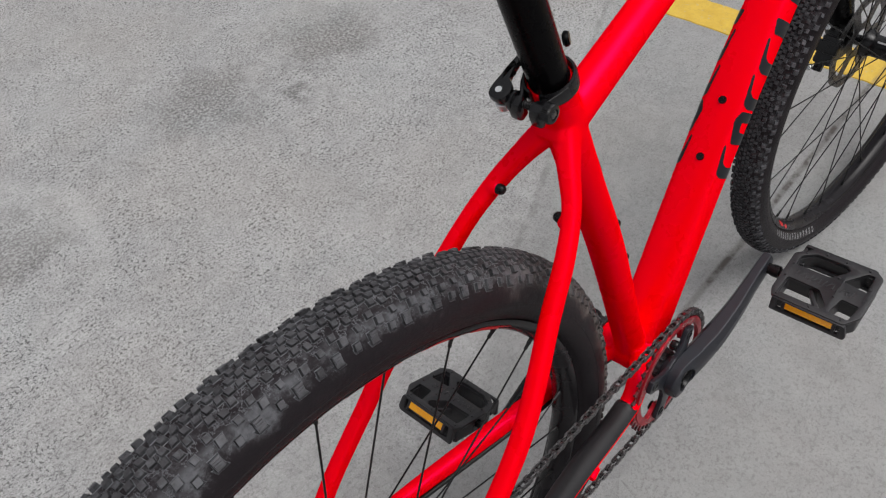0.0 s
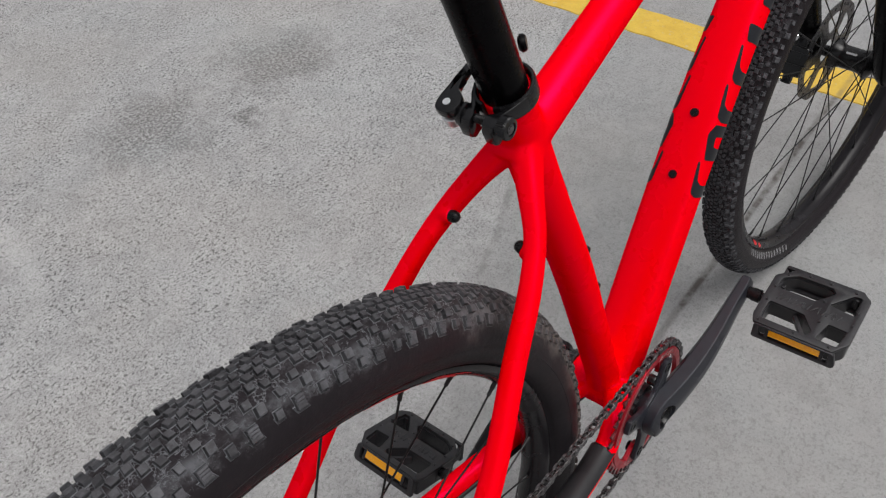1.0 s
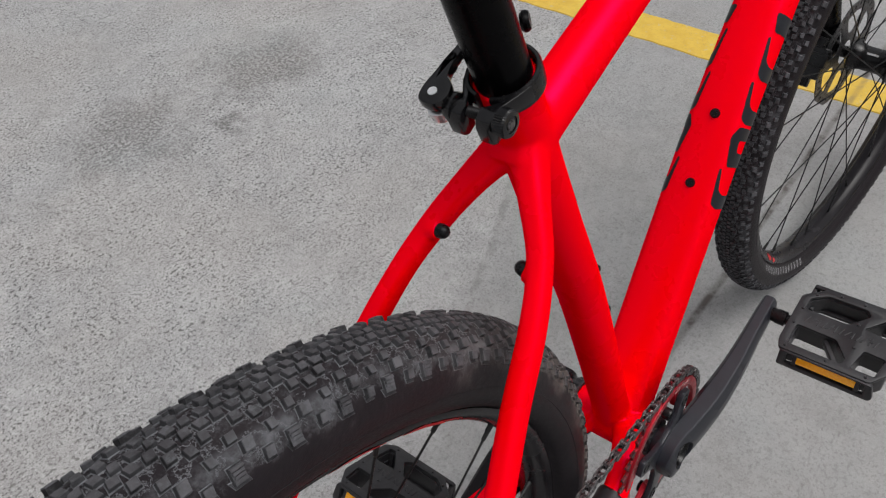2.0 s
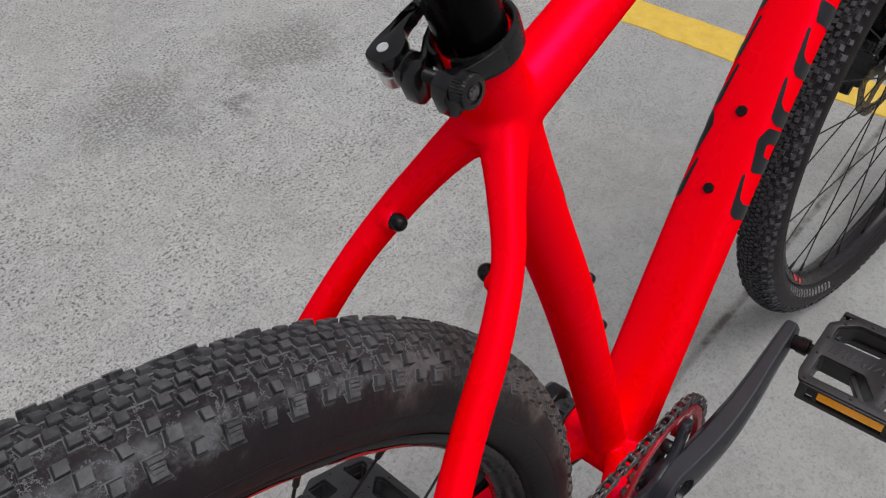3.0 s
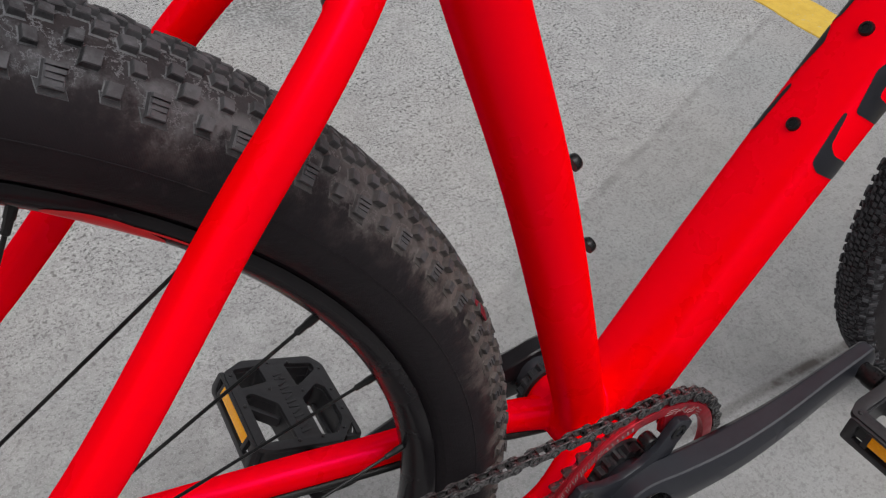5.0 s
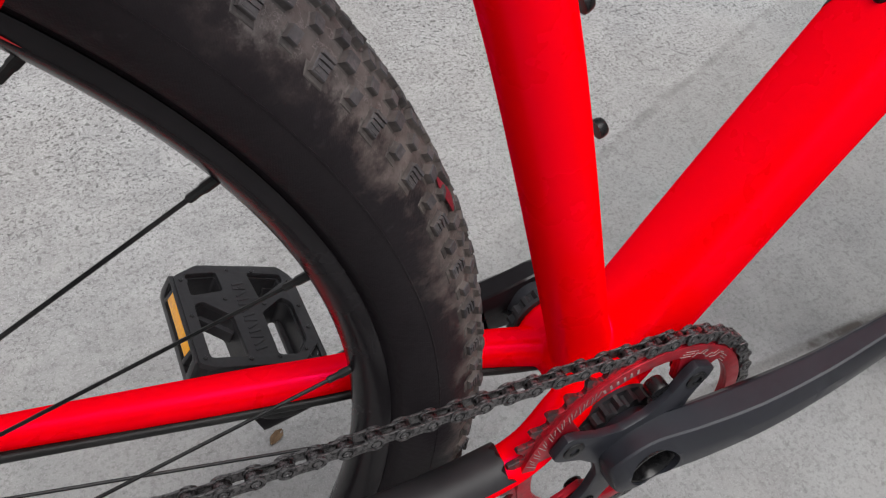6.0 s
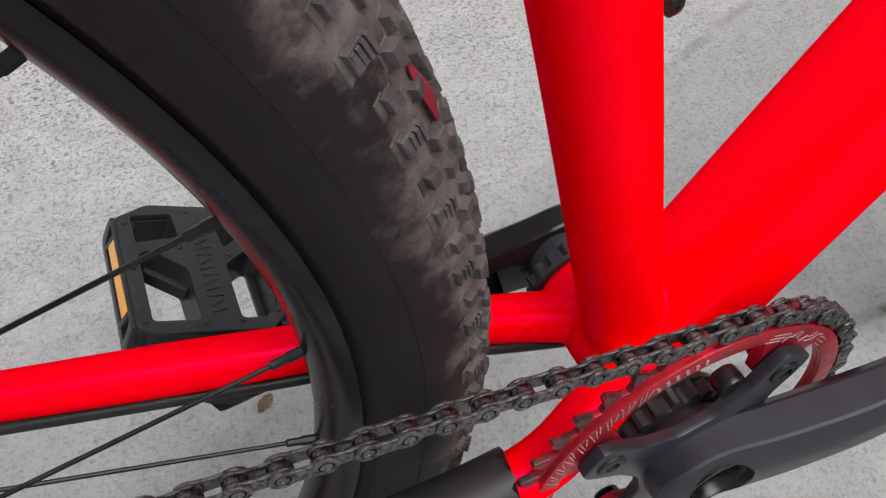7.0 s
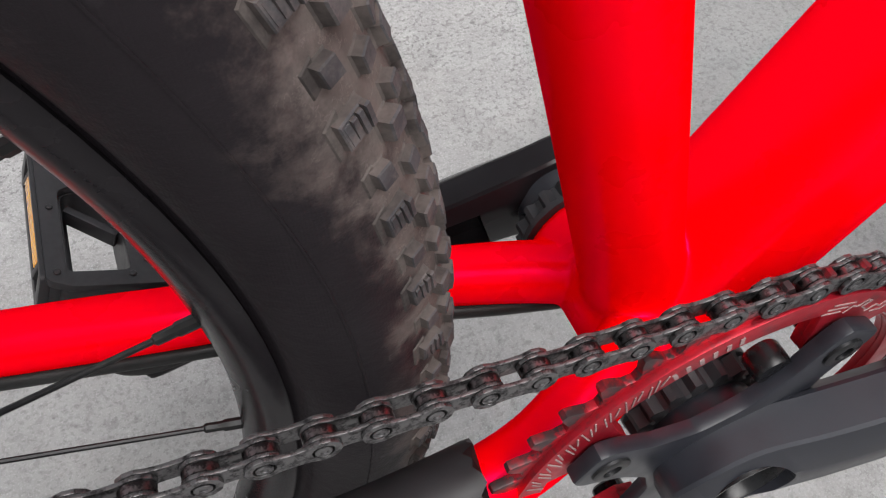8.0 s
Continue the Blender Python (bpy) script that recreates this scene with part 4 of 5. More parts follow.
front_wheel = make_wheel("front_wheel", Matrix.Translation(FRONT) @ Matrix.Rotation(radians(STEER), 4, "Z") @ Matrix.Rotation(radians(2.0), 4, "X"), FRONT_TYRE, 1.0, "front wheel with knobbly tyre, turned slightly to the right", "knobbly black tyre with pale sidewall lettering", CLEAN_CASING, CLEAN_BLOCK)
make_hub(front_wheel, 0.050, 0.024, 0.0240, -0.0300, 0.0172)
bm = bmesh.new()
add_box(bm, (0.0030, 0.016, 0.0004), Matrix.Rotation(radians(-38), 4, "Y") @ Matrix.Translation((0, -0.004, 0.0173)), 0)
part("hub_mark", bm, PALE_INK, front_wheel, "small pale mark on the hub")
make_spokes(front_wheel, 28, 5.0, 0.024, 0.0240, -0.0300)
for a0, a1, lo_, hi_ in ((222, 226, 0.1, 0.8), (227.5, 230, 0.3, 0.9), (100, 112, 0.05, 0.75), (340, 345, 0.1, 0.8), (346.5, 349, 0.2, 0.8)):
    for s in (-1, 1):
        rim_decal(front_wheel, RED_DECAL, a0, a1, lo_, hi_, s)


def make_petal(wheel, a0, a1, beta):
    """A small red petal caught between the knobs."""
    bm = bmesh.new()
    rings = []
    for k in range(9):
        u = k / 8
        a = radians(a0 + (a1 - a0) * u)
        w = 0.0020 * (0.25 + math.sin(math.pi * min(1, u * 0.9 + 0.08)))
        row = []
        for e, h in ((-1, 0), (0, 0), (1, 0), (1, 1), (0, 1), (-1, 1)):
            lift = 0.0020 + 0.0004 * h + 0.0006 * math.sin(5 * u) - 0.0005 * abs(e)
            r, y = tyre_point(REAR_TYRE, radians(beta) + e * w / REAR_TYRE[1], lift)
            row.append(Vector((r * math.cos(a), y, r * math.sin(a))))
        rings.append(row)
    add_loft(bm, rings)
    part("petal", bm, PETAL, wheel, "crushed dark-red petal caught in the tread")


make_petal(rear_wheel, 18.6, 21.6, -33.0)


def tyre_lettering(wheel, a0, a1, count):
    """Pale bars in the place of the raised name on the sidewall."""
    rng = random.Random(3)
    for k in range(count):
        a = radians(a0 + (a1 - a0) * (k + 0.5) / count)
        bm = bmesh.new()
        for q in (-1, 1):
            for b0, b1, w in ((107, 130, 0.0012),):
                vs = []
                for b in (b0, (b0 + b1) / 2, b1):
                    for e in (-1, 1):
                        r, y = tyre_point(FRONT_TYRE, radians(-b), 0.0005)
                        ang = a + (q * 0.0017 + e * w / 2) / r
                        vs.append(bm.verts.new((r * math.cos(ang), y, r * math.sin(ang))))
                for j in (0, 2):
                    bm.faces.new((vs[j], vs[j + 1], vs[j + 3], vs[j + 2]))
        for b in rng.sample((108, 113.5, 119, 129), 2):
            vs = []
            for e in (-1, 1):
                r, y = tyre_point(FRONT_TYRE, radians(-b + e * 1.3), 0.00055)
                vs += [bm.verts.new((r * math.cos(a + f * 0.0023 / r), y, r * math.sin(a + f * 0.0023 / r))) for f in (-1, 1)]
            bm.faces.new((vs[0], vs[1], vs[3], vs[2]))
        part("sidewall_mark", bm, PALE_INK, wheel, "pale raised mark on the sidewall")


tyre_lettering(front_wheel, 219, 252, 15)


def make_rotor():
    bm = bmesh.new()
    outer = [(0.08 * (1 + 0.015 * math.cos(10 * a)) * math.cos(a), 0.08 * (1 + 0.015 * math.cos(10 * a)) * math.sin(a)) for a in [2 * math.pi * k / 90 for k in range(90)]]
    holes = [circle(0.0725 * math.cos(2 * math.pi * k / 30), 0.0725 * math.sin(2 * math.pi * k / 30), 0.0028, 8) for k in range(30)]
    for k in range(6):
        a = 2 * math.pi * k / 6
        holes.append(rounded([(0.064 * math.cos(a + 0.10), 0.064 * math.sin(a + 0.10)), (0.065 * math.cos(a + 0.5), 0.065 * math.sin(a + 0.5)), (0.064 * math.cos(a + 0.9), 0.064 * math.sin(a + 0.9)), (0.032 * math.cos(a + 0.75), 0.032 * math.sin(a + 0.75)), (0.032 * math.cos(a + 0.25), 0.032 * math.sin(a + 0.25))], 0.006))
    holes.append(circle(0, 0, 0.018, 24))
    add_plate(bm, outer, holes, 0.0370, 0.0388, SIDE)
    part("brake_rotor", bm, CHAIN, front_wheel, "drilled steel brake rotor")


make_rotor()


# ---- fork, front caliper ----
def make_fork():
    turn = Matrix.Translation(FRONT) @ Matrix.Rotation(radians(STEER), 4, "Z") @ Matrix.Rotation(radians(2.0), 4, "X")
    d = Vector((-0.375, 0, 0.927))
    bm = bmesh.new()
    rows = [Vector((0.472, 0, 0.80)), Vector((0.481, 0, 0.775))]
    crown_c = turn.inverted() @ Vector((0.488, 0, 0.752))
    add_box(bm, (0.055, 0.150, 0.036), turn @ Matrix.Translation(crown_c), 0.012, 3)
    fork = part("fork", bm, ALLOY, bicycle, "black suspension fork")
    for s in (1, -1):
        leg_top = Vector((crown_c.x, 0.062 * s, crown_c.z))
        foot = Vector((-0.006, 0.062 * s, -0.012))
        way = (leg_top - foot)
        bm = bmesh.new()
        mid = foot + way * 0.56
        add_tube(bm, [(*(turn @ foot), 0.012), (*(turn @ (foot + way * 0.035)), 0.0185), (*(turn @ (foot + way * 0.12)), 0.0215), (*(turn @ (foot + way * 0.5)), 0.0225), (*(turn @ mid), 0.0235)], 28, steps=4)
        part("fork_lower", bm, POST, fork, "black fork lower leg")
        bm = bmesh.new()
        add_tube(bm, [(*(turn @ (mid - way * 0.02)), 0.0160), (*(turn @ leg_top), 0.0160)], 24, steps=1)
        part("stanchion", bm, POST, fork)
        bm = bmesh.new()
        add_disc_body(bm, [(0.0125, -0.005), (0.0125, 0.005)], 20, turn @ Matrix.Translation((0, 0.0555 * s, 0)))
        part("dropout", bm, ALLOY, fork)
        bm = bmesh.new()
        add_box(bm, (0.010, 0.003, 0.010), turn @ Matrix.Translation((-0.012, 0.0835 * s, 0.028)) @ Matrix.Rotation(radians(20), 4, "Y"), 0.001)
        part("fork_mark", bm, RED_DECAL, fork, "small red decal near the fork end")
    # caliper behind the left leg
    bm = bmesh.new()
    at = turn @ pose(-0.098, 0.040, 0.028, 0, 30, 0)
    add_box(bm, (0.020, 0.028, 0.044), at, 0.005, 3)
    add_box(bm, (0.010, 0.014, 0.070), at @ Matrix.Translation((0.010, 0.006, 0)), 0.003, 2)
    add_box(bm, (0.012, 0.034, 0.020), at @ Matrix.Translation((-0.006, 0, 0.004)), 0.004, 2)
    cal = part("brake_caliper", bm, ALLOY, bicycle, "black front disc brake caliper")
    for dz in (-0.032, 0.032):
        bm = bmesh.new()
        add_disc_body(bm, [(0.0046, 0.0), (0.0046, 0.005), (0.0036, 0.006), (0.0022, 0.006), (0.002, 0.003)], 16, at @ Matrix.Translation((-0.008, 0.012, dz)) @ Matrix.Rotation(radians(90), 4, "Z"))
        part("caliper_bolt", bm, SILVER, cal, "steel caliper bolt")
    bm = bmesh.new()
    p0 = at @ Vector((0.0, 0.014, 0.030))
    add_tube(bm, [(*p0, 0.0025), (*(p0 + Vector((0.0, 0.02, 0.05))), 0.0025), (*(turn @ Vector((-0.09, 0.085, 0.20))), 0.0025), (*(turn @ Vector((-0.15, 0.08, 0.36))), 0.0025)], 10)
    part("caliper_hose", bm, HOSE, cal, "thin black hydraulic hose")


make_fork()

# ---- drivetrain ----
RING_R, CHAIN_Y = 0.0763, -0.0503
ARM = 15.2                       # degrees by which the right arm rises in front
LENGTH = 0.175


def make_bottom_bracket():
    for s in (1, -1):
        bm = bmesh.new()
        n = 64
        loops = []
        for r, y, notch in ((0.0205, 0.0362, 0), (0.0236, 0.0368, 0), (0.0236, 0.0392, 0), (0.0234, 0.0396, 1), (0.0232, 0.0462, 1), (0.0196, 0.0470, 0), (0.0150, 0.0470, 0)):
            loops.append([BB + Vector(((r - (0.0030 if notch and k % 4 < 2 else 0)) * math.cos(2 * math.pi * k / n), s * y, (r - (0.0030 if notch and k % 4 < 2 else 0)) * math.sin(2 * math.pi * k / n))) for k in range(n)])
        add_loft(bm, loops)
        part("bearing_cup", bm, PLASTIC, bicycle, "black notched bottom bracket cup", angle=30)


def ring_outline():
    pts = []
    teeth = 38
    for k in range(teeth):
        a = 2 * math.pi * (k + 0.5) / teeth
        w = 2 * math.pi / teeth
        for u, r in ((-0.5, 0.0728), (-0.30, 0.0742), (-0.16, 0.0785), (-0.07, 0.0804), (0.07, 0.0804), (0.16, 0.0785), (0.30, 0.0742)):
            pts.append((r * math.cos(a + u * w), r * math.sin(a + u * w)))
    return pts


def make_crankset():
    crankset = new("crankset")
    crankset.parent = bicycle
    crankset.matrix_local = Matrix.Translation(BB)
    tagged(crankset, "charcoal crankset with a red chainring")
    bolts = [radians(ARM + 45 + 90 * k) for k in range(4)]
    # ring with four windows between the bolt tabs
    inner = []
    for k in range(120):
        a = 2 * math.pi * k / 120
        near_ = min(abs((a - b + math.pi) % (2 * math.pi) - math.pi) for b in bolts)
        r = 0.0630 - 0.0185 * (1 if near_ < 0.12 else max(0.0, 1 - (near_ - 0.12) / 0.14))
        inner.append((r * math.cos(a), r * math.sin(a)))
    bm = bmesh.new()
    at = Matrix.Translation((0, CHAIN_Y, 0)) @ SIDE
    add_plate(bm, ring_outline(), [inner], -0.0014, 0.0014, at, 0.0003)
    ring = part("chainring", bm, ANODISED, crankset, "red anodised narrow-wide chainring", angle=30)
    bm = bmesh.new()
    add_plate(bm, circle(0, 0, 0.0716, 96), [[(p[0] * 1.004, p[1] * 1.004) for p in inner]], -0.0036, -0.0010, at, 0.0004)
    part("chainring_face", bm, ANODISED, crankset, "red anodised face of the ring")
    # pale etched bars on the face
    def etched(a, r0, r1, w, name="etched_mark"):
        bm = bmesh.new()
        m_ = Matrix.Translation((0, CHAIN_Y - 0.0038, 0)) @ Matrix.Rotation(-a, 4, "Y")
        add_box(bm, (r1 - r0, 0.0003, w), m_ @ Matrix.Translation(((r0 + r1) / 2, 0, 0)), 0)
        part(name, bm, WHITE_DECAL, crankset)
    for k in range(6):
        etched(radians(116 - 3.3 * k), 0.0652, 0.0686, 0.0013)
    def stroke(pts, w=0.0005):
        """Thin etched line through points given as degrees and radius."""
        for (a0, r0), (a1, r1) in zip(pts, pts[1:]):
            p, q = (Vector((r * math.cos(radians(a)), 0, r * math.sin(radians(a)))) for a, r in ((a0, r0), (a1, r1)))
            bm = bmesh.new()
            d = q - p
            add_box(bm, (d.length + w, 0.0003, w), Matrix.Translation((p + q) / 2 + Vector((0, CHAIN_Y - 0.0038, 0))) @ Matrix.Rotation(-math.atan2(d.z, d.x), 4, "Y"), 0)
            part("etched_mark", bm, WHITE_DECAL, crankset)
    # hatching between two of the figures
    for k in range(24):
        a = 168 - 2.1 * k
        stroke([(a, 0.0640 + 0.0012 * (k % 3)), (a - 2.6, 0.0704 - 0.0010 * (k % 2))], 0.00045)
    for base_a in (62, 242, 332):
        for k in range(3):
            stroke([(base_a + 14 - 0.9 * k, 0.0640 + 0.0018 * k), (base_a + 7.5 - 1.4 * k, 0.0640 + 0.0018 * k)], 0.0004)
            stroke([(base_a - 17 + 1.2 * k, 0.0642 + 0.0018 * k), (base_a - 22 + 0.6 * k, 0.0642 + 0.0018 * k)], 0.0004)
        stroke([(base_a + 5, 0.0630), (base_a + 4, 0.0658), (base_a + 1.5, 0.0654), (base_a, 0.0682), (base_a - 2, 0.0680), (base_a - 1, 0.0652), (base_a - 4, 0.0640)])
        stroke([(base_a - 5, 0.0632), (base_a - 6.5, 0.0664), (base_a - 9, 0.0660), (base_a - 10, 0.0690)])
        stroke([(base_a - 8, 0.0634), (base_a - 11.5, 0.0650), (base_a - 12.5, 0.0684), (base_a - 15, 0.0688)])
    # spider
    bm = bmesh.new()
    pts = []
    for b in bolts:
        c, s_ = math.cos(b), math.sin(b)
        for r, w in ((0.0245, 0.0135), (0.040, 0.0092), (0.0565, 0.0094), (0.0618, 0.0072)):
            pts.append((r * c + w * s_, r * s_ - w * c))
        for r, w in ((0.0618, 0.0072), (0.0565, 0.0094), (0.040, 0.0092), (0.0245, 0.0135)):
            pts.append((r * c - w * s_, r * s_ + w * c))
    add_plate(bm, rounded(pts, 0.0022, 2), [], -0.0095, -0.0042, at, 0.0010)
    part("spider", bm, CRANK, crankset, "dark four-arm spider")
    for b in bolts:
        c, s_ = 0.052 * math.cos(b), 0.052 * math.sin(b)
        for y, h, name, mat in ((CHAIN_Y - 0.0092, -0.0014, "chainring_bolt", BOLT), (CHAIN_Y + 0.0012, 0.0040, "chainring_nut", ALLOY)):
            bm = bmesh.new()
            add_disc_body(bm, [(0.0062, 0), (0.0060, h * 0.8), (0.0053, h), (0.0030, h), (0.0028, h * 0.1)], 20, Matrix.Translation((c, y, s_)))
            part(name, bm, mat, crankset)
    bm = bmesh.new()
    add_disc_body(bm, [(0.0056, -0.0560), (0.0060, -0.0550), (0.0060, -0.0490), (0.0052, -0.0478), (0.0034, -0.0477)], 24, Matrix.Translation((0.0084, 0, 0.0385)))
    part("spider_boss", bm, ALLOY, crankset, "short black round boss")
    # arms
    for s, deg in ((-1, ARM), (1, ARM + 180)):
        m_ = Matrix.Rotation(-radians(deg), 4, "Y")
        rows = ((-0.0240, 0.0632, 0.0085, 0.0090), (-0.0212, 0.0636, 0.0145, 0.0108), (-0.010, 0.0640, 0.0198, 0.0116), (0.006, 0.0646, 0.0205, 0.0118), (0.030, 0.0688, 0.0176, 0.0122), (0.065, 0.0738, 0.0146, 0.0120), (0.105, 0.0768, 0.0128, 0.0100), (0.145, 0.0772, 0.0122, 0.0082), (LENGTH - 0.004, 0.0776, 0.0120, 0.0076), (LENGTH + 0.010, 0.0778, 0.0118, 0.0070), (LENGTH + 0.0128, 0.0779, 0.0108, 0.0064))
        rings = []
        for x, y, hh, ww in curve_through(rows, 4):
            sec = []
            for u, v in ((-1, -0.62), (-0.62, -1), (0.62, -1), (1, -0.62), (1, 0.58), (0.30, 1), (-0.62, 1), (-1, 0.45)):
                sec.append(m_ @ Vector((x, s * (y + ww * v), hh * u)))
            rings.append(sec)
        bm = bmesh.new()
        add_loft(bm, rings)
        bmesh.ops.recalc_face_normals(bm, faces=bm.faces[:])
        edges = [e for e in bm.edges if len(e.link_faces) == 2 and e.calc_face_angle(0) > 0.45]
        bmesh.ops.bevel(bm, geom=edges, offset=0.0009, segments=1, affect="EDGES", profile=0.5)
        arm = part("crank_arm", bm, CRANK if s < 0 else RIM, crankset, "charcoal hollow-forged crank arm", angle=24)
        tool = bmesh.new()
        add_disc_body(tool, [(0.0146, s * 0.0560), (0.0146, s * 0.0800)], 40)
        if s > 0:
            add_loft(tool, [[m_ @ Vector((x, s * y, z)) for y, z in ((0.045, -h), (y1, -h), (y1, h), (0.045, h))] for x, y1, h in ((0.032, 0.0665, 0.0105), (0.090, 0.0725, 0.0080), (0.150, 0.0805, 0.0070))])
        carve(arm, tool)
        bm = bmesh.new()
        k_ = 0.94 if s < 0 else 0.86
        boss = [(0.0152, 0.0466), (0.0188, 0.0466), (0.0208, 0.0520), (0.0208, 0.0600), (0.0160, 0.0640), (0.0152, 0.0640)]
        add_lathe(bm, [(r * k_, s * y) for r, y in boss], 48, closed=True)
        part("arm_boss", bm, CRANK, crankset, "charcoal boss of the crank arm")
        bm = bmesh.new()
        lip = [(0.0147, 0.0715), (0.0145, 0.0742), (0.0135, 0.0742), (0.0129, 0.0732), (0.0127, 0.0625), (0.0105, 0.0620), (0.0103, 0.0560), (0.0010, 0.0555)]
        add_lathe(bm, [(r, s * y) for r, y in lip], 40)
        part("axle_socket", bm, ALLOY, crankset, "open black axle socket")
        bm = bmesh.new()
        end = m_ @ Vector((LENGTH, 0, 0))
        add_disc_body(bm, [(0.0070, s * 0.083), (0.0070, s * 0.0890), (0.0078, s * 0.0905), (0.0078, s * 0.0985), (0.0055, s * 0.0995), (0.0055, s * 0.112)], 20, Matrix.Translation((end.x, 0, end.z)))
        part("pedal_spindle", bm, BOLT, crankset, "black pedal spindle")
    bm = bmesh.new()
    add_disc_body(bm, [(0.0110, -0.056), (0.0110, 0.056)], 28)
    part("crank_axle", bm, ALLOY, crankset)
    return crankset


make_bottom_bracket()
crankset = make_crankset()


def make_pedal(side, tilt, name="pedal"):
    """Local x forward, y outward from the crank, z up. Built for the right side and mirrored for the left."""
    deg = ARM if side < 0 else ARM + 180
    c = BB + Vector((LENGTH * math.cos(radians(deg)), 0, LENGTH * math.sin(radians(deg))))
    m_ = Matrix.Translation((c.x, side * 0.1515, c.z + (0.002 if side < 0 else 0.0))) @ Matrix.Rotation(radians(tilt), 4, "Y") @ Matrix.Diagonal((1, side, 1, 1))
    hx, hy = 0.0435, 0.0485
    top = 0.0125
    outer = rounded([(-hx, -hy + 0.004), (-hx + 0.010, -hy), (hx - 0.018, -hy), (hx, -hy + 0.020), (hx, hy - 0.010), (hx - 0.008, hy), (-hx + 0.018, hy), (-hx, hy - 0.012)], 0.003)
    inner = rounded([(-0.035, -hy + 0.004), (hx - 0.020, -hy + 0.002), (0.035, -hy + 0.014), (0.035, hy - 0.010), (0.030, hy - 0.002), (-0.028, hy - 0.003), (-0.035, hy - 0.010)], 0.003)
    holes = [
        rounded([(-0.0352, -0.0400), (-0.0352, 0.008), (-0.029, 0.011), (-0.0115, -0.003), (-0.0105, -0.0400)], 0.003),
        rounded([(-0.0352, 0.017), (-0.0352, 0.0385), (-0.013, 0.0410), (-0.012, 0.022)], 0.0025),
        rounded([(0.0105, -0.0400), (0.0105, 0.000), (0.029, 0.015), (0.0350, 0.010), (0.0350, -0.026), (0.025, -0.0400)], 0.003),
        rounded([(0.012, 0.014), (0.0095, 0.0410), (0.0350, 0.0395), (0.0350, 0.032)], 0.0025),
    ]
    bm = bmesh.new()
    add_plate(bm, outer, holes, 0.0080, top, m_, 0.0010)
    inset = [[(max(-0.0340, min(0.0340, x * 0.97)), max(-0.0420, min(0.0420, y * 0.975))) for x, y in hole] for hole in holes]
    add_plate(bm, rounded([(-0.0378, -hy + 0.0035), (hx - 0.020, -hy + 0.0015), (0.0378, -hy + 0.014), (0.0378, hy - 0.009), (0.031, hy - 0.0015), (-0.029, hy - 0.0020), (-0.0378, hy - 0.010)], 0.003), inset, -0.0120, 0.0081, m_, 0.0)
    add_plate(bm, inner, [rounded([(-0.0300, -hy + 0.009), (0.022, -hy + 0.008), (0.030, -hy + 0.018), (0.030, hy - 0.013), (0.026, hy - 0.008), (-0.024, hy - 0.009), (-0.0300, hy - 0.014)], 0.003)], -0.0120, -0.0085, m_, 0.0006)
    for x, y in ((-0.030, -0.041), (0.026, -0.038), (-0.028, 0.041), (0.029, 0.040), (-0.004, -0.044), (-0.002, 0.043)):
        add_box(bm, (0.008, 0.005, 0.009), m_ @ Matrix.Translation((x, y, -0.0050)), 0.0005)
    body = part(name, bm, PLASTIC, bicycle, "black plastic platform pedal with amber reflector", angle=35)
    bm = bmesh.new()
    add_disc_body(bm, [(0.0085, -0.046), (0.0095, -0.044), (0.0095, 0.044), (0.008, 0.046)], 20, m_)
    part("axle_housing", bm, PLASTIC, body)
    bm = bmesh.new()
    add_box(bm, (0.026, 0.0040, 0.008), m_ @ Matrix.Translation((-0.0215, -0.004, 0.0010)) @ Matrix.Rotation(radians(-38), 4, "Z"), 0.0006)
    part("web", bm, PLASTIC, body)
    for s in (-1, 1):
        slant = Matrix.Rotation(radians(-16 * s), 4, "Y")
        bm = bmesh.new()
        add_box(bm, (0.004, 0.0530, 0.0104), m_ @ Matrix.Translation((s * 0.0432, 0.000, 0.0036)) @ slant, 0.0008)
        part("reflector", bm, AMBER, body, "amber reflector")
        for e in (-1, 1):
            bm = bmesh.new()
            add_box(bm, (0.0045, 0.0040, 0.0135), m_ @ Matrix.Translation((s * 0.0432, e * 0.0282, 0.0018)) @ slant, 0.0008)
            part("reflector_clip", bm, PLASTIC, body)
        # slanting skirt with a window for the reflector
        bm = bmesh.new()
        frame_ = rounded([(-0.0440, -0.0118), (0.0400, -0.0118), (0.0430, -0.007), (0.0395, 0.0110), (-0.0425, 0.0110)], 0.003)
        window = rounded([(-0.0365, -0.0062), (0.0345, -0.0062), (0.0345, 0.0086), (-0.0365, 0.0086)], 0.0025)
        add_plate(bm, frame_, [window], -0.0022, 0.0022, m_ @ Matrix.Translation((s * 0.0438, 0, 0)) @ Matrix.Rotation(radians(-3 * s), 4, "Y") @ Matrix(((0, 0, 1, 0), (1, 0, 0, 0), (0, 1, 0, 0), (0, 0, 0, 1))), 0.0008)
        part("skirt", bm, PLASTIC, body)
        # ribs that tie the skirt to the body at its ends
        for y in (-0.041, 0.0355):
            bm = bmesh.new()
            add_box(bm, (0.012, 0.0035, 0.016), m_ @ Matrix.Translation((s * 0.0385, y, 0.0005)), 0.0006)
            part("skirt_rib", bm, PLASTIC, body)
    pin = None
    for x, y in ((-0.0392, 0.032), (-0.0392, -0.003), (-0.0392, -0.0405), (-0.0130, 0.0130), (0.0392, 0.032), (0.0392, 0.006), (0.0392, -0.016), (0.031, -0.036), (-0.004, 0.043), (0.014, 0.042), (-0.010, -0.043), (0.010, -0.042), (0.000, 0.024), (0.014, 0.008)):
        m2 = m_ @ Matrix.Translation((x, y, top - 0.0002)) @ Matrix.Rotation(radians(90), 4, "X")
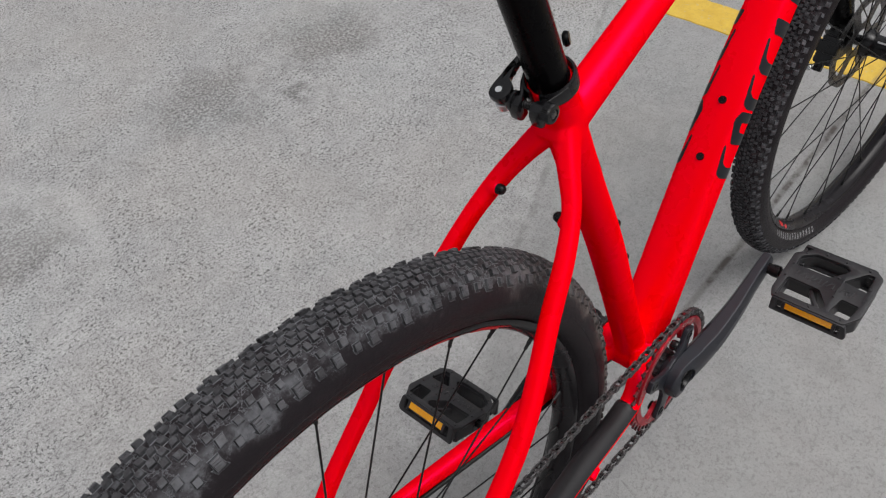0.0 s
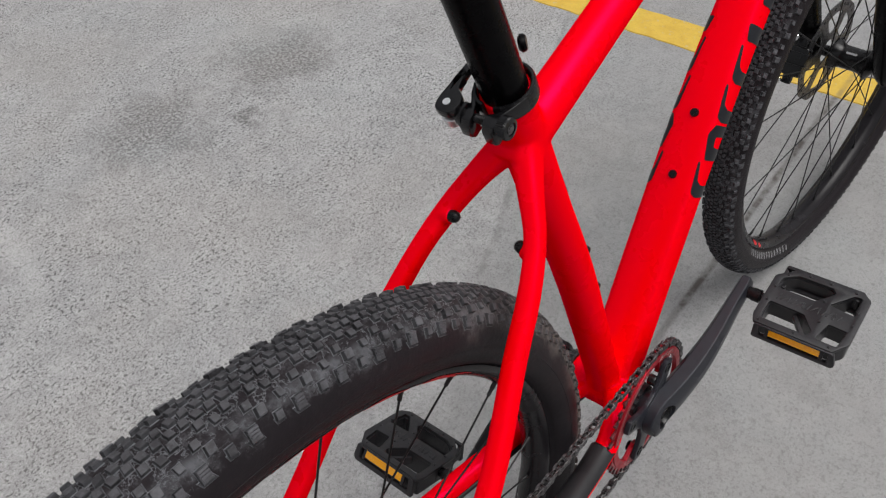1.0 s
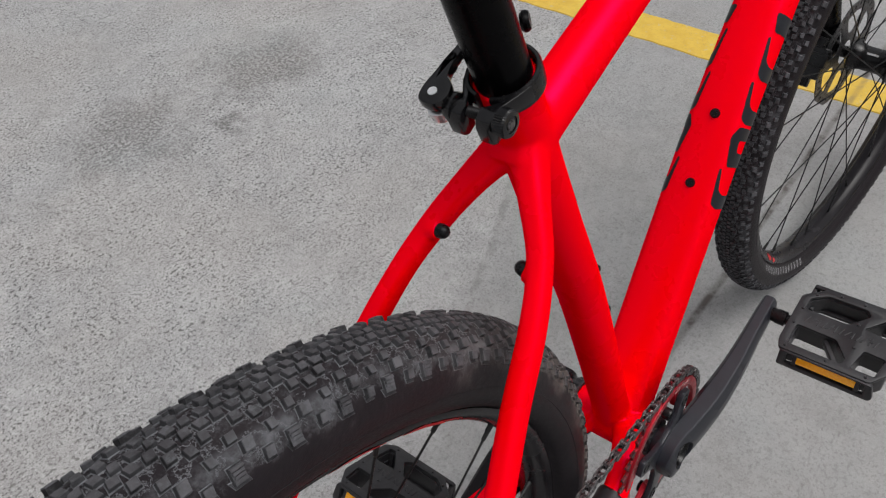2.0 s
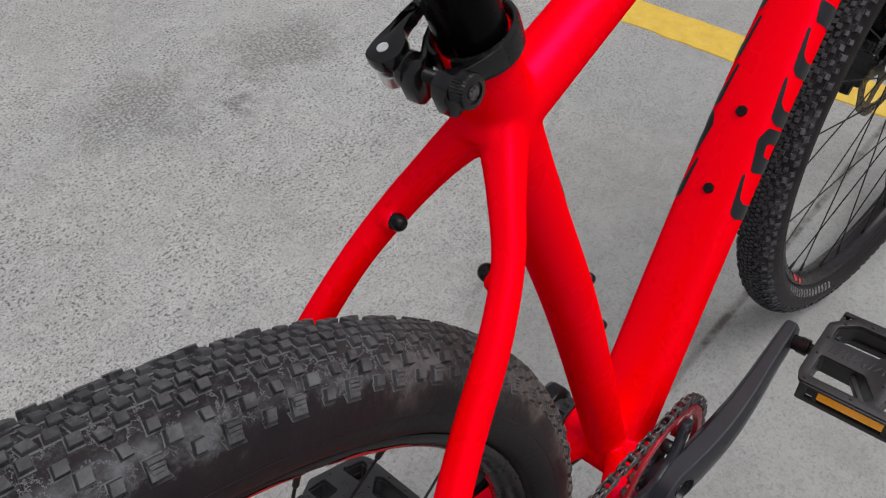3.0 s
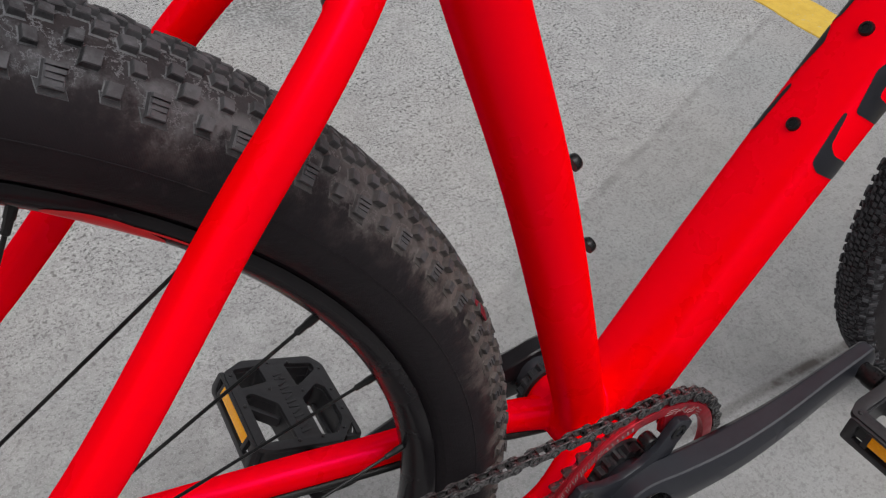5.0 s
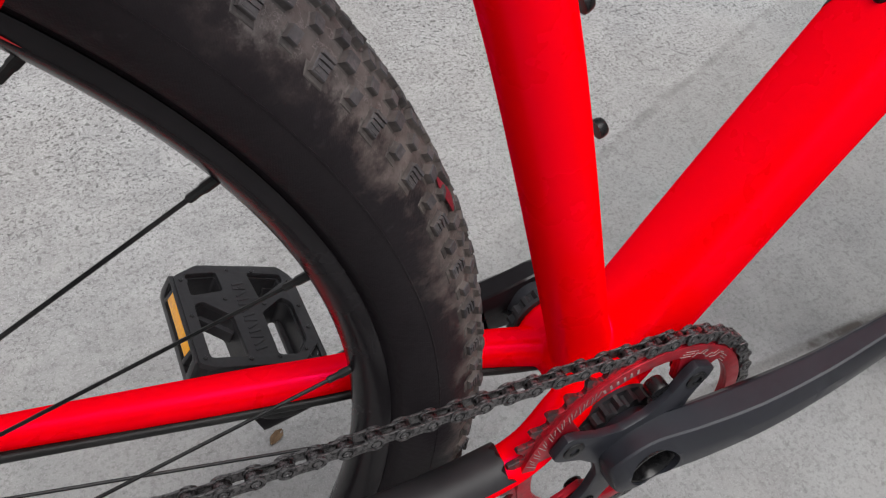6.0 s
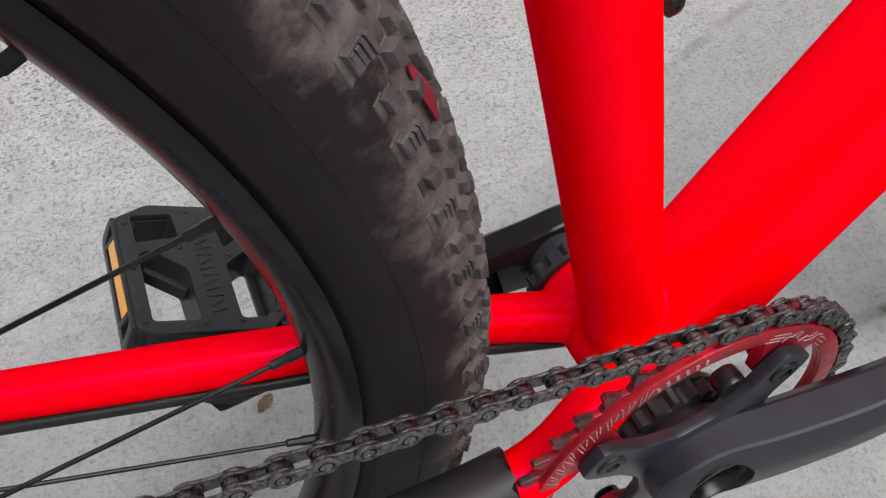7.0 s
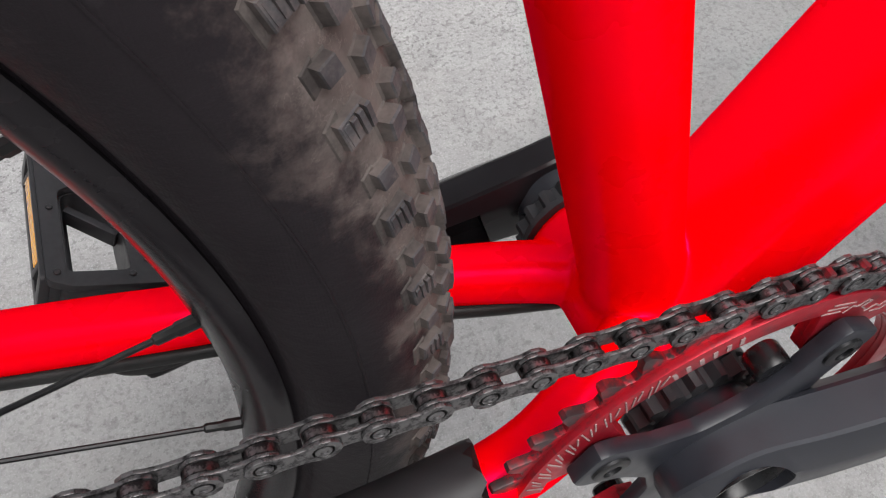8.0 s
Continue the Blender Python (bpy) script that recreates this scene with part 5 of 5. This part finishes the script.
        if pin is None:
            bm = bmesh.new()
            add_disc_body(bm, [(0.0016, -0.0005), (0.0015, 0.0010), (0.0010, 0.0014)], 10)
            pin = part("grip_pin", bm, PLASTIC, body)
            pin.matrix_local = m2
        else:
            repeat(pin, m2)
    # raised bars in the place of lettering along the spine
    rng = random.Random(5)
    for k in range(13):
        bm = bmesh.new()
        add_box(bm, (0.009, 0.0019, 0.0010), m_ @ Matrix.Translation((-0.0005, -0.034 + 0.0052 * k, top + 0.0001)) @ Matrix.Rotation(radians((18, 34, 2)[k % 3]), 4, "Z"), 0.0004)
        part("raised_mark", bm, PLASTIC, body)
    return body


make_pedal(-1, -7.0)
make_pedal(1, 25.0)


def chain_path():
    """Pin places round the ring, the large sprocket and the lower pulley."""
    cog, pulley = (REAR.x, REAR.z, 0.0430), (-0.405, 0.262, 0.020)
    ring = (BB.x, BB.z, RING_R)

    # walk from the ring's lower side round its front and top, then back to the sprocket
    th_top = math.atan2(cog[1] - ring[1], cog[0] - ring[0]) - math.acos((ring[2] - cog[2]) / math.hypot(cog[0] - ring[0], cog[1] - ring[1]))
    th_low = math.atan2(pulley[1] - ring[1], pulley[0] - ring[0]) + math.acos((ring[2] - pulley[2]) / math.hypot(pulley[0] - ring[0], pulley[1] - ring[1]))
    two = 2 * math.pi
    th_top %= two
    th_low = th_low % two - two
    pts = []
    y0, y1 = CHAIN_Y, -0.0300
    for k in range(80):
        a = th_low + (th_top - th_low) * k / 79
        pts.append((ring[0] + ring[2] * math.cos(a), y0, ring[1] + ring[2] * math.sin(a)))
    for k in range(60):
        a = th_top + (math.pi * 1.35 - th_top) * k / 59
        pts.append((cog[0] + cog[2] * math.cos(a), y1, cog[1] + cog[2] * math.sin(a)))
    pts.append((pulley[0] - 0.012, y1, pulley[1] + 0.030))
    for k in range(16):
        a = math.pi * 1.0 + (th_low + two - math.pi) * k / 15
        pts.append((pulley[0] + pulley[2] * math.cos(a), y1, pulley[1] + pulley[2] * math.sin(a)))
    pts.append(pts[0])
    return [Vector(p) for p in pts]


def make_chain():
    path = chain_path()
    lengths = [0.0]
    for a, b in zip(path, path[1:]):
        lengths.append(lengths[-1] + (b - a).length)
    total = lengths[-1]
    count = 2 * round(total / 0.0127 / 2)
    pitch = total / count
    phase = 0.004

    def at(s):
        s %= total
        i = int(np.searchsorted(lengths, s)) if s > 0 else 1
        i = min(max(i, 1), len(path) - 1)
        u = (s - lengths[i - 1]) / max(1e-9, lengths[i] - lengths[i - 1])
        return path[i - 1].lerp(path[i], u)

    chain = new("chain")
    chain.parent = bicycle
    tagged(chain, "grimy steel roller chain over the red chainring")
    eight = []
    for cx, a0 in ((pitch, -130), (0.0, 50)):
        for k in range(9):
            a = radians(a0 + 260 * k / 8)
            eight.append((cx + 0.0043 * math.cos(a), 0.0043 * math.sin(a)))
        eight.append((pitch / 2, 0.0030 if cx else -0.0030))

    def link(kind):
        bm = bmesh.new()
        gap, thick = (0.0024, 0.0011) if kind == "outer" else (0.0013, 0.0010)
        for s in (1, -1):
            add_plate(bm, eight, [circle(x, 0, 0.0026, 12) for x in (0, pitch)] if kind == "outer" else [], gap * s, (gap + thick) * s, SIDE, 0.00018)
            for x in (0, pitch):
                if kind == "outer":
                    add_disc_body(bm, [(0.0020, (gap - 0.0008) * s), (0.0020, (gap + thick) * s), (0.0018, (gap + thick + 0.00015) * s), (0.0010, (gap + thick + 0.00015) * s), (0.0008, (gap + thick - 0.0001) * s)], 12, Matrix.Translation((x, 0, 0)))
        return bm

    bm = bmesh.new()
    add_disc_body(bm, [(0.0036, -0.0013), (0.0040, -0.0010), (0.0040, 0.0010), (0.0036, 0.0013)], 18)
    roller = part("roller", bm, ROLLER, chain)

    first = {}
    for k in range(count):
        p, q = at(phase + k * pitch), at(phase + (k + 1) * pitch)
        d = (q - p).normalized()
        side = Vector((0, 1, 0))
        side = (side - d * side.dot(d)).normalized()
        up = d.cross(side)
        m_ = Matrix((( *d, 0), (*side, 0), (*up, 0), (0, 0, 0, 1))).transposed()
        m_.translation = p
        if k == 0:
            roller.matrix_local = m_
        else:
            repeat(roller, m_)
        kind = ("outer", "inner")[k % 2]
        if kind not in first:
            first[kind] = part(kind + "_link", link(kind), CHAIN, chain, angle=30)
            first[kind].matrix_local = m_
        else:
            repeat(first[kind], m_)


make_chain()


def make_cassette():
    bm = bmesh.new()
    for k, r in enumerate((0.0575, 0.0525, 0.0475, 0.0425, 0.0365, 0.031, 0.026)):
        y = -0.0192 - 0.0036 * k
        n = max(20, int(r / 0.0127 * 2 * math.pi)) * 2
        tooth = [((r - (0.003 if j % 2 else -0.001)) * math.cos(2 * math.pi * j / n), (r - (0.003 if j % 2 else -0.001)) * math.sin(2 * math.pi * j / n)) for j in range(n)]
        add_plate(bm, tooth, [circle(0, 0, max(0.018, r - 0.018), 40)], y - 0.0008, y + 0.0008, SIDE)
    part("cassette", bm, CHAIN, rear_wheel, "steel cassette sprockets")
    bm = bmesh.new()
    add_disc_body(bm, [(0.0205, -0.062), (0.0205, -0.030)], 28)
    part("freehub", bm, ALLOY, rear_wheel)
    bm = bmesh.new()
    for y in (-0.0445, -0.0295):
        add_plate(bm, rounded([(-0.450, 0.332), (-0.425, 0.345), (-0.392, 0.265), (-0.400, 0.245), (-0.416, 0.252)], 0.010), [], y - 0.001, y + 0.001, SIDE, 0.0005)
    add_disc_body(bm, [(0.0175, -0.040), (0.0185, -0.038), (0.0185, -0.036), (0.0175, -0.034)], 24, Matrix.Translation((-0.405, 0, 0.262)))
    add_box(bm, (0.034, 0.030, 0.040), pose(-0.440, -0.052, 0.332, 0, 30, 0), 0.006, 3)
    part("derailleur", bm, ALLOY, bicycle, "black rear derailleur")


make_cassette()


# ---- a dry leaf on the ground ----
def make_leaf():
    bm = bmesh.new()
    rng = random.Random(2)
    rows = []
    for k in range(9):
        u = k / 8
        w = 0.0075 * math.sin(math.pi * min(1, u * 0.96 + 0.02)) ** 0.8 * rng.uniform(0.8, 1.15)
        rows.append([Vector((0.026 * (u - 0.5), w * (q / 2 - 1), 0.0012 + 0.0035 * abs(q / 2 - 1) * rng.uniform(0.5, 1.2) + 0.002 * math.sin(5 * u))) for q in range(5)])
    top = [[bm.verts.new(p) for p in row] for row in rows]
    low = [[bm.verts.new(p - Vector((0, 0, 0.0006))) for p in row] for row in rows]
    for grid in (top, low):
        for a, b in zip(grid, grid[1:]):
            for j in range(4):
                bm.faces.new((a[j], a[j + 1], b[j + 1], b[j]))
    ob = part("leaf", bm, LEAF, None, at=pose(-0.158, 0.220, GROUND_Z, 0, 0, 40) @ Matrix.Scale(0.75, 4))
    tagged(ob, "small crumpled brown dry leaf on the concrete", "leaf")


make_leaf()
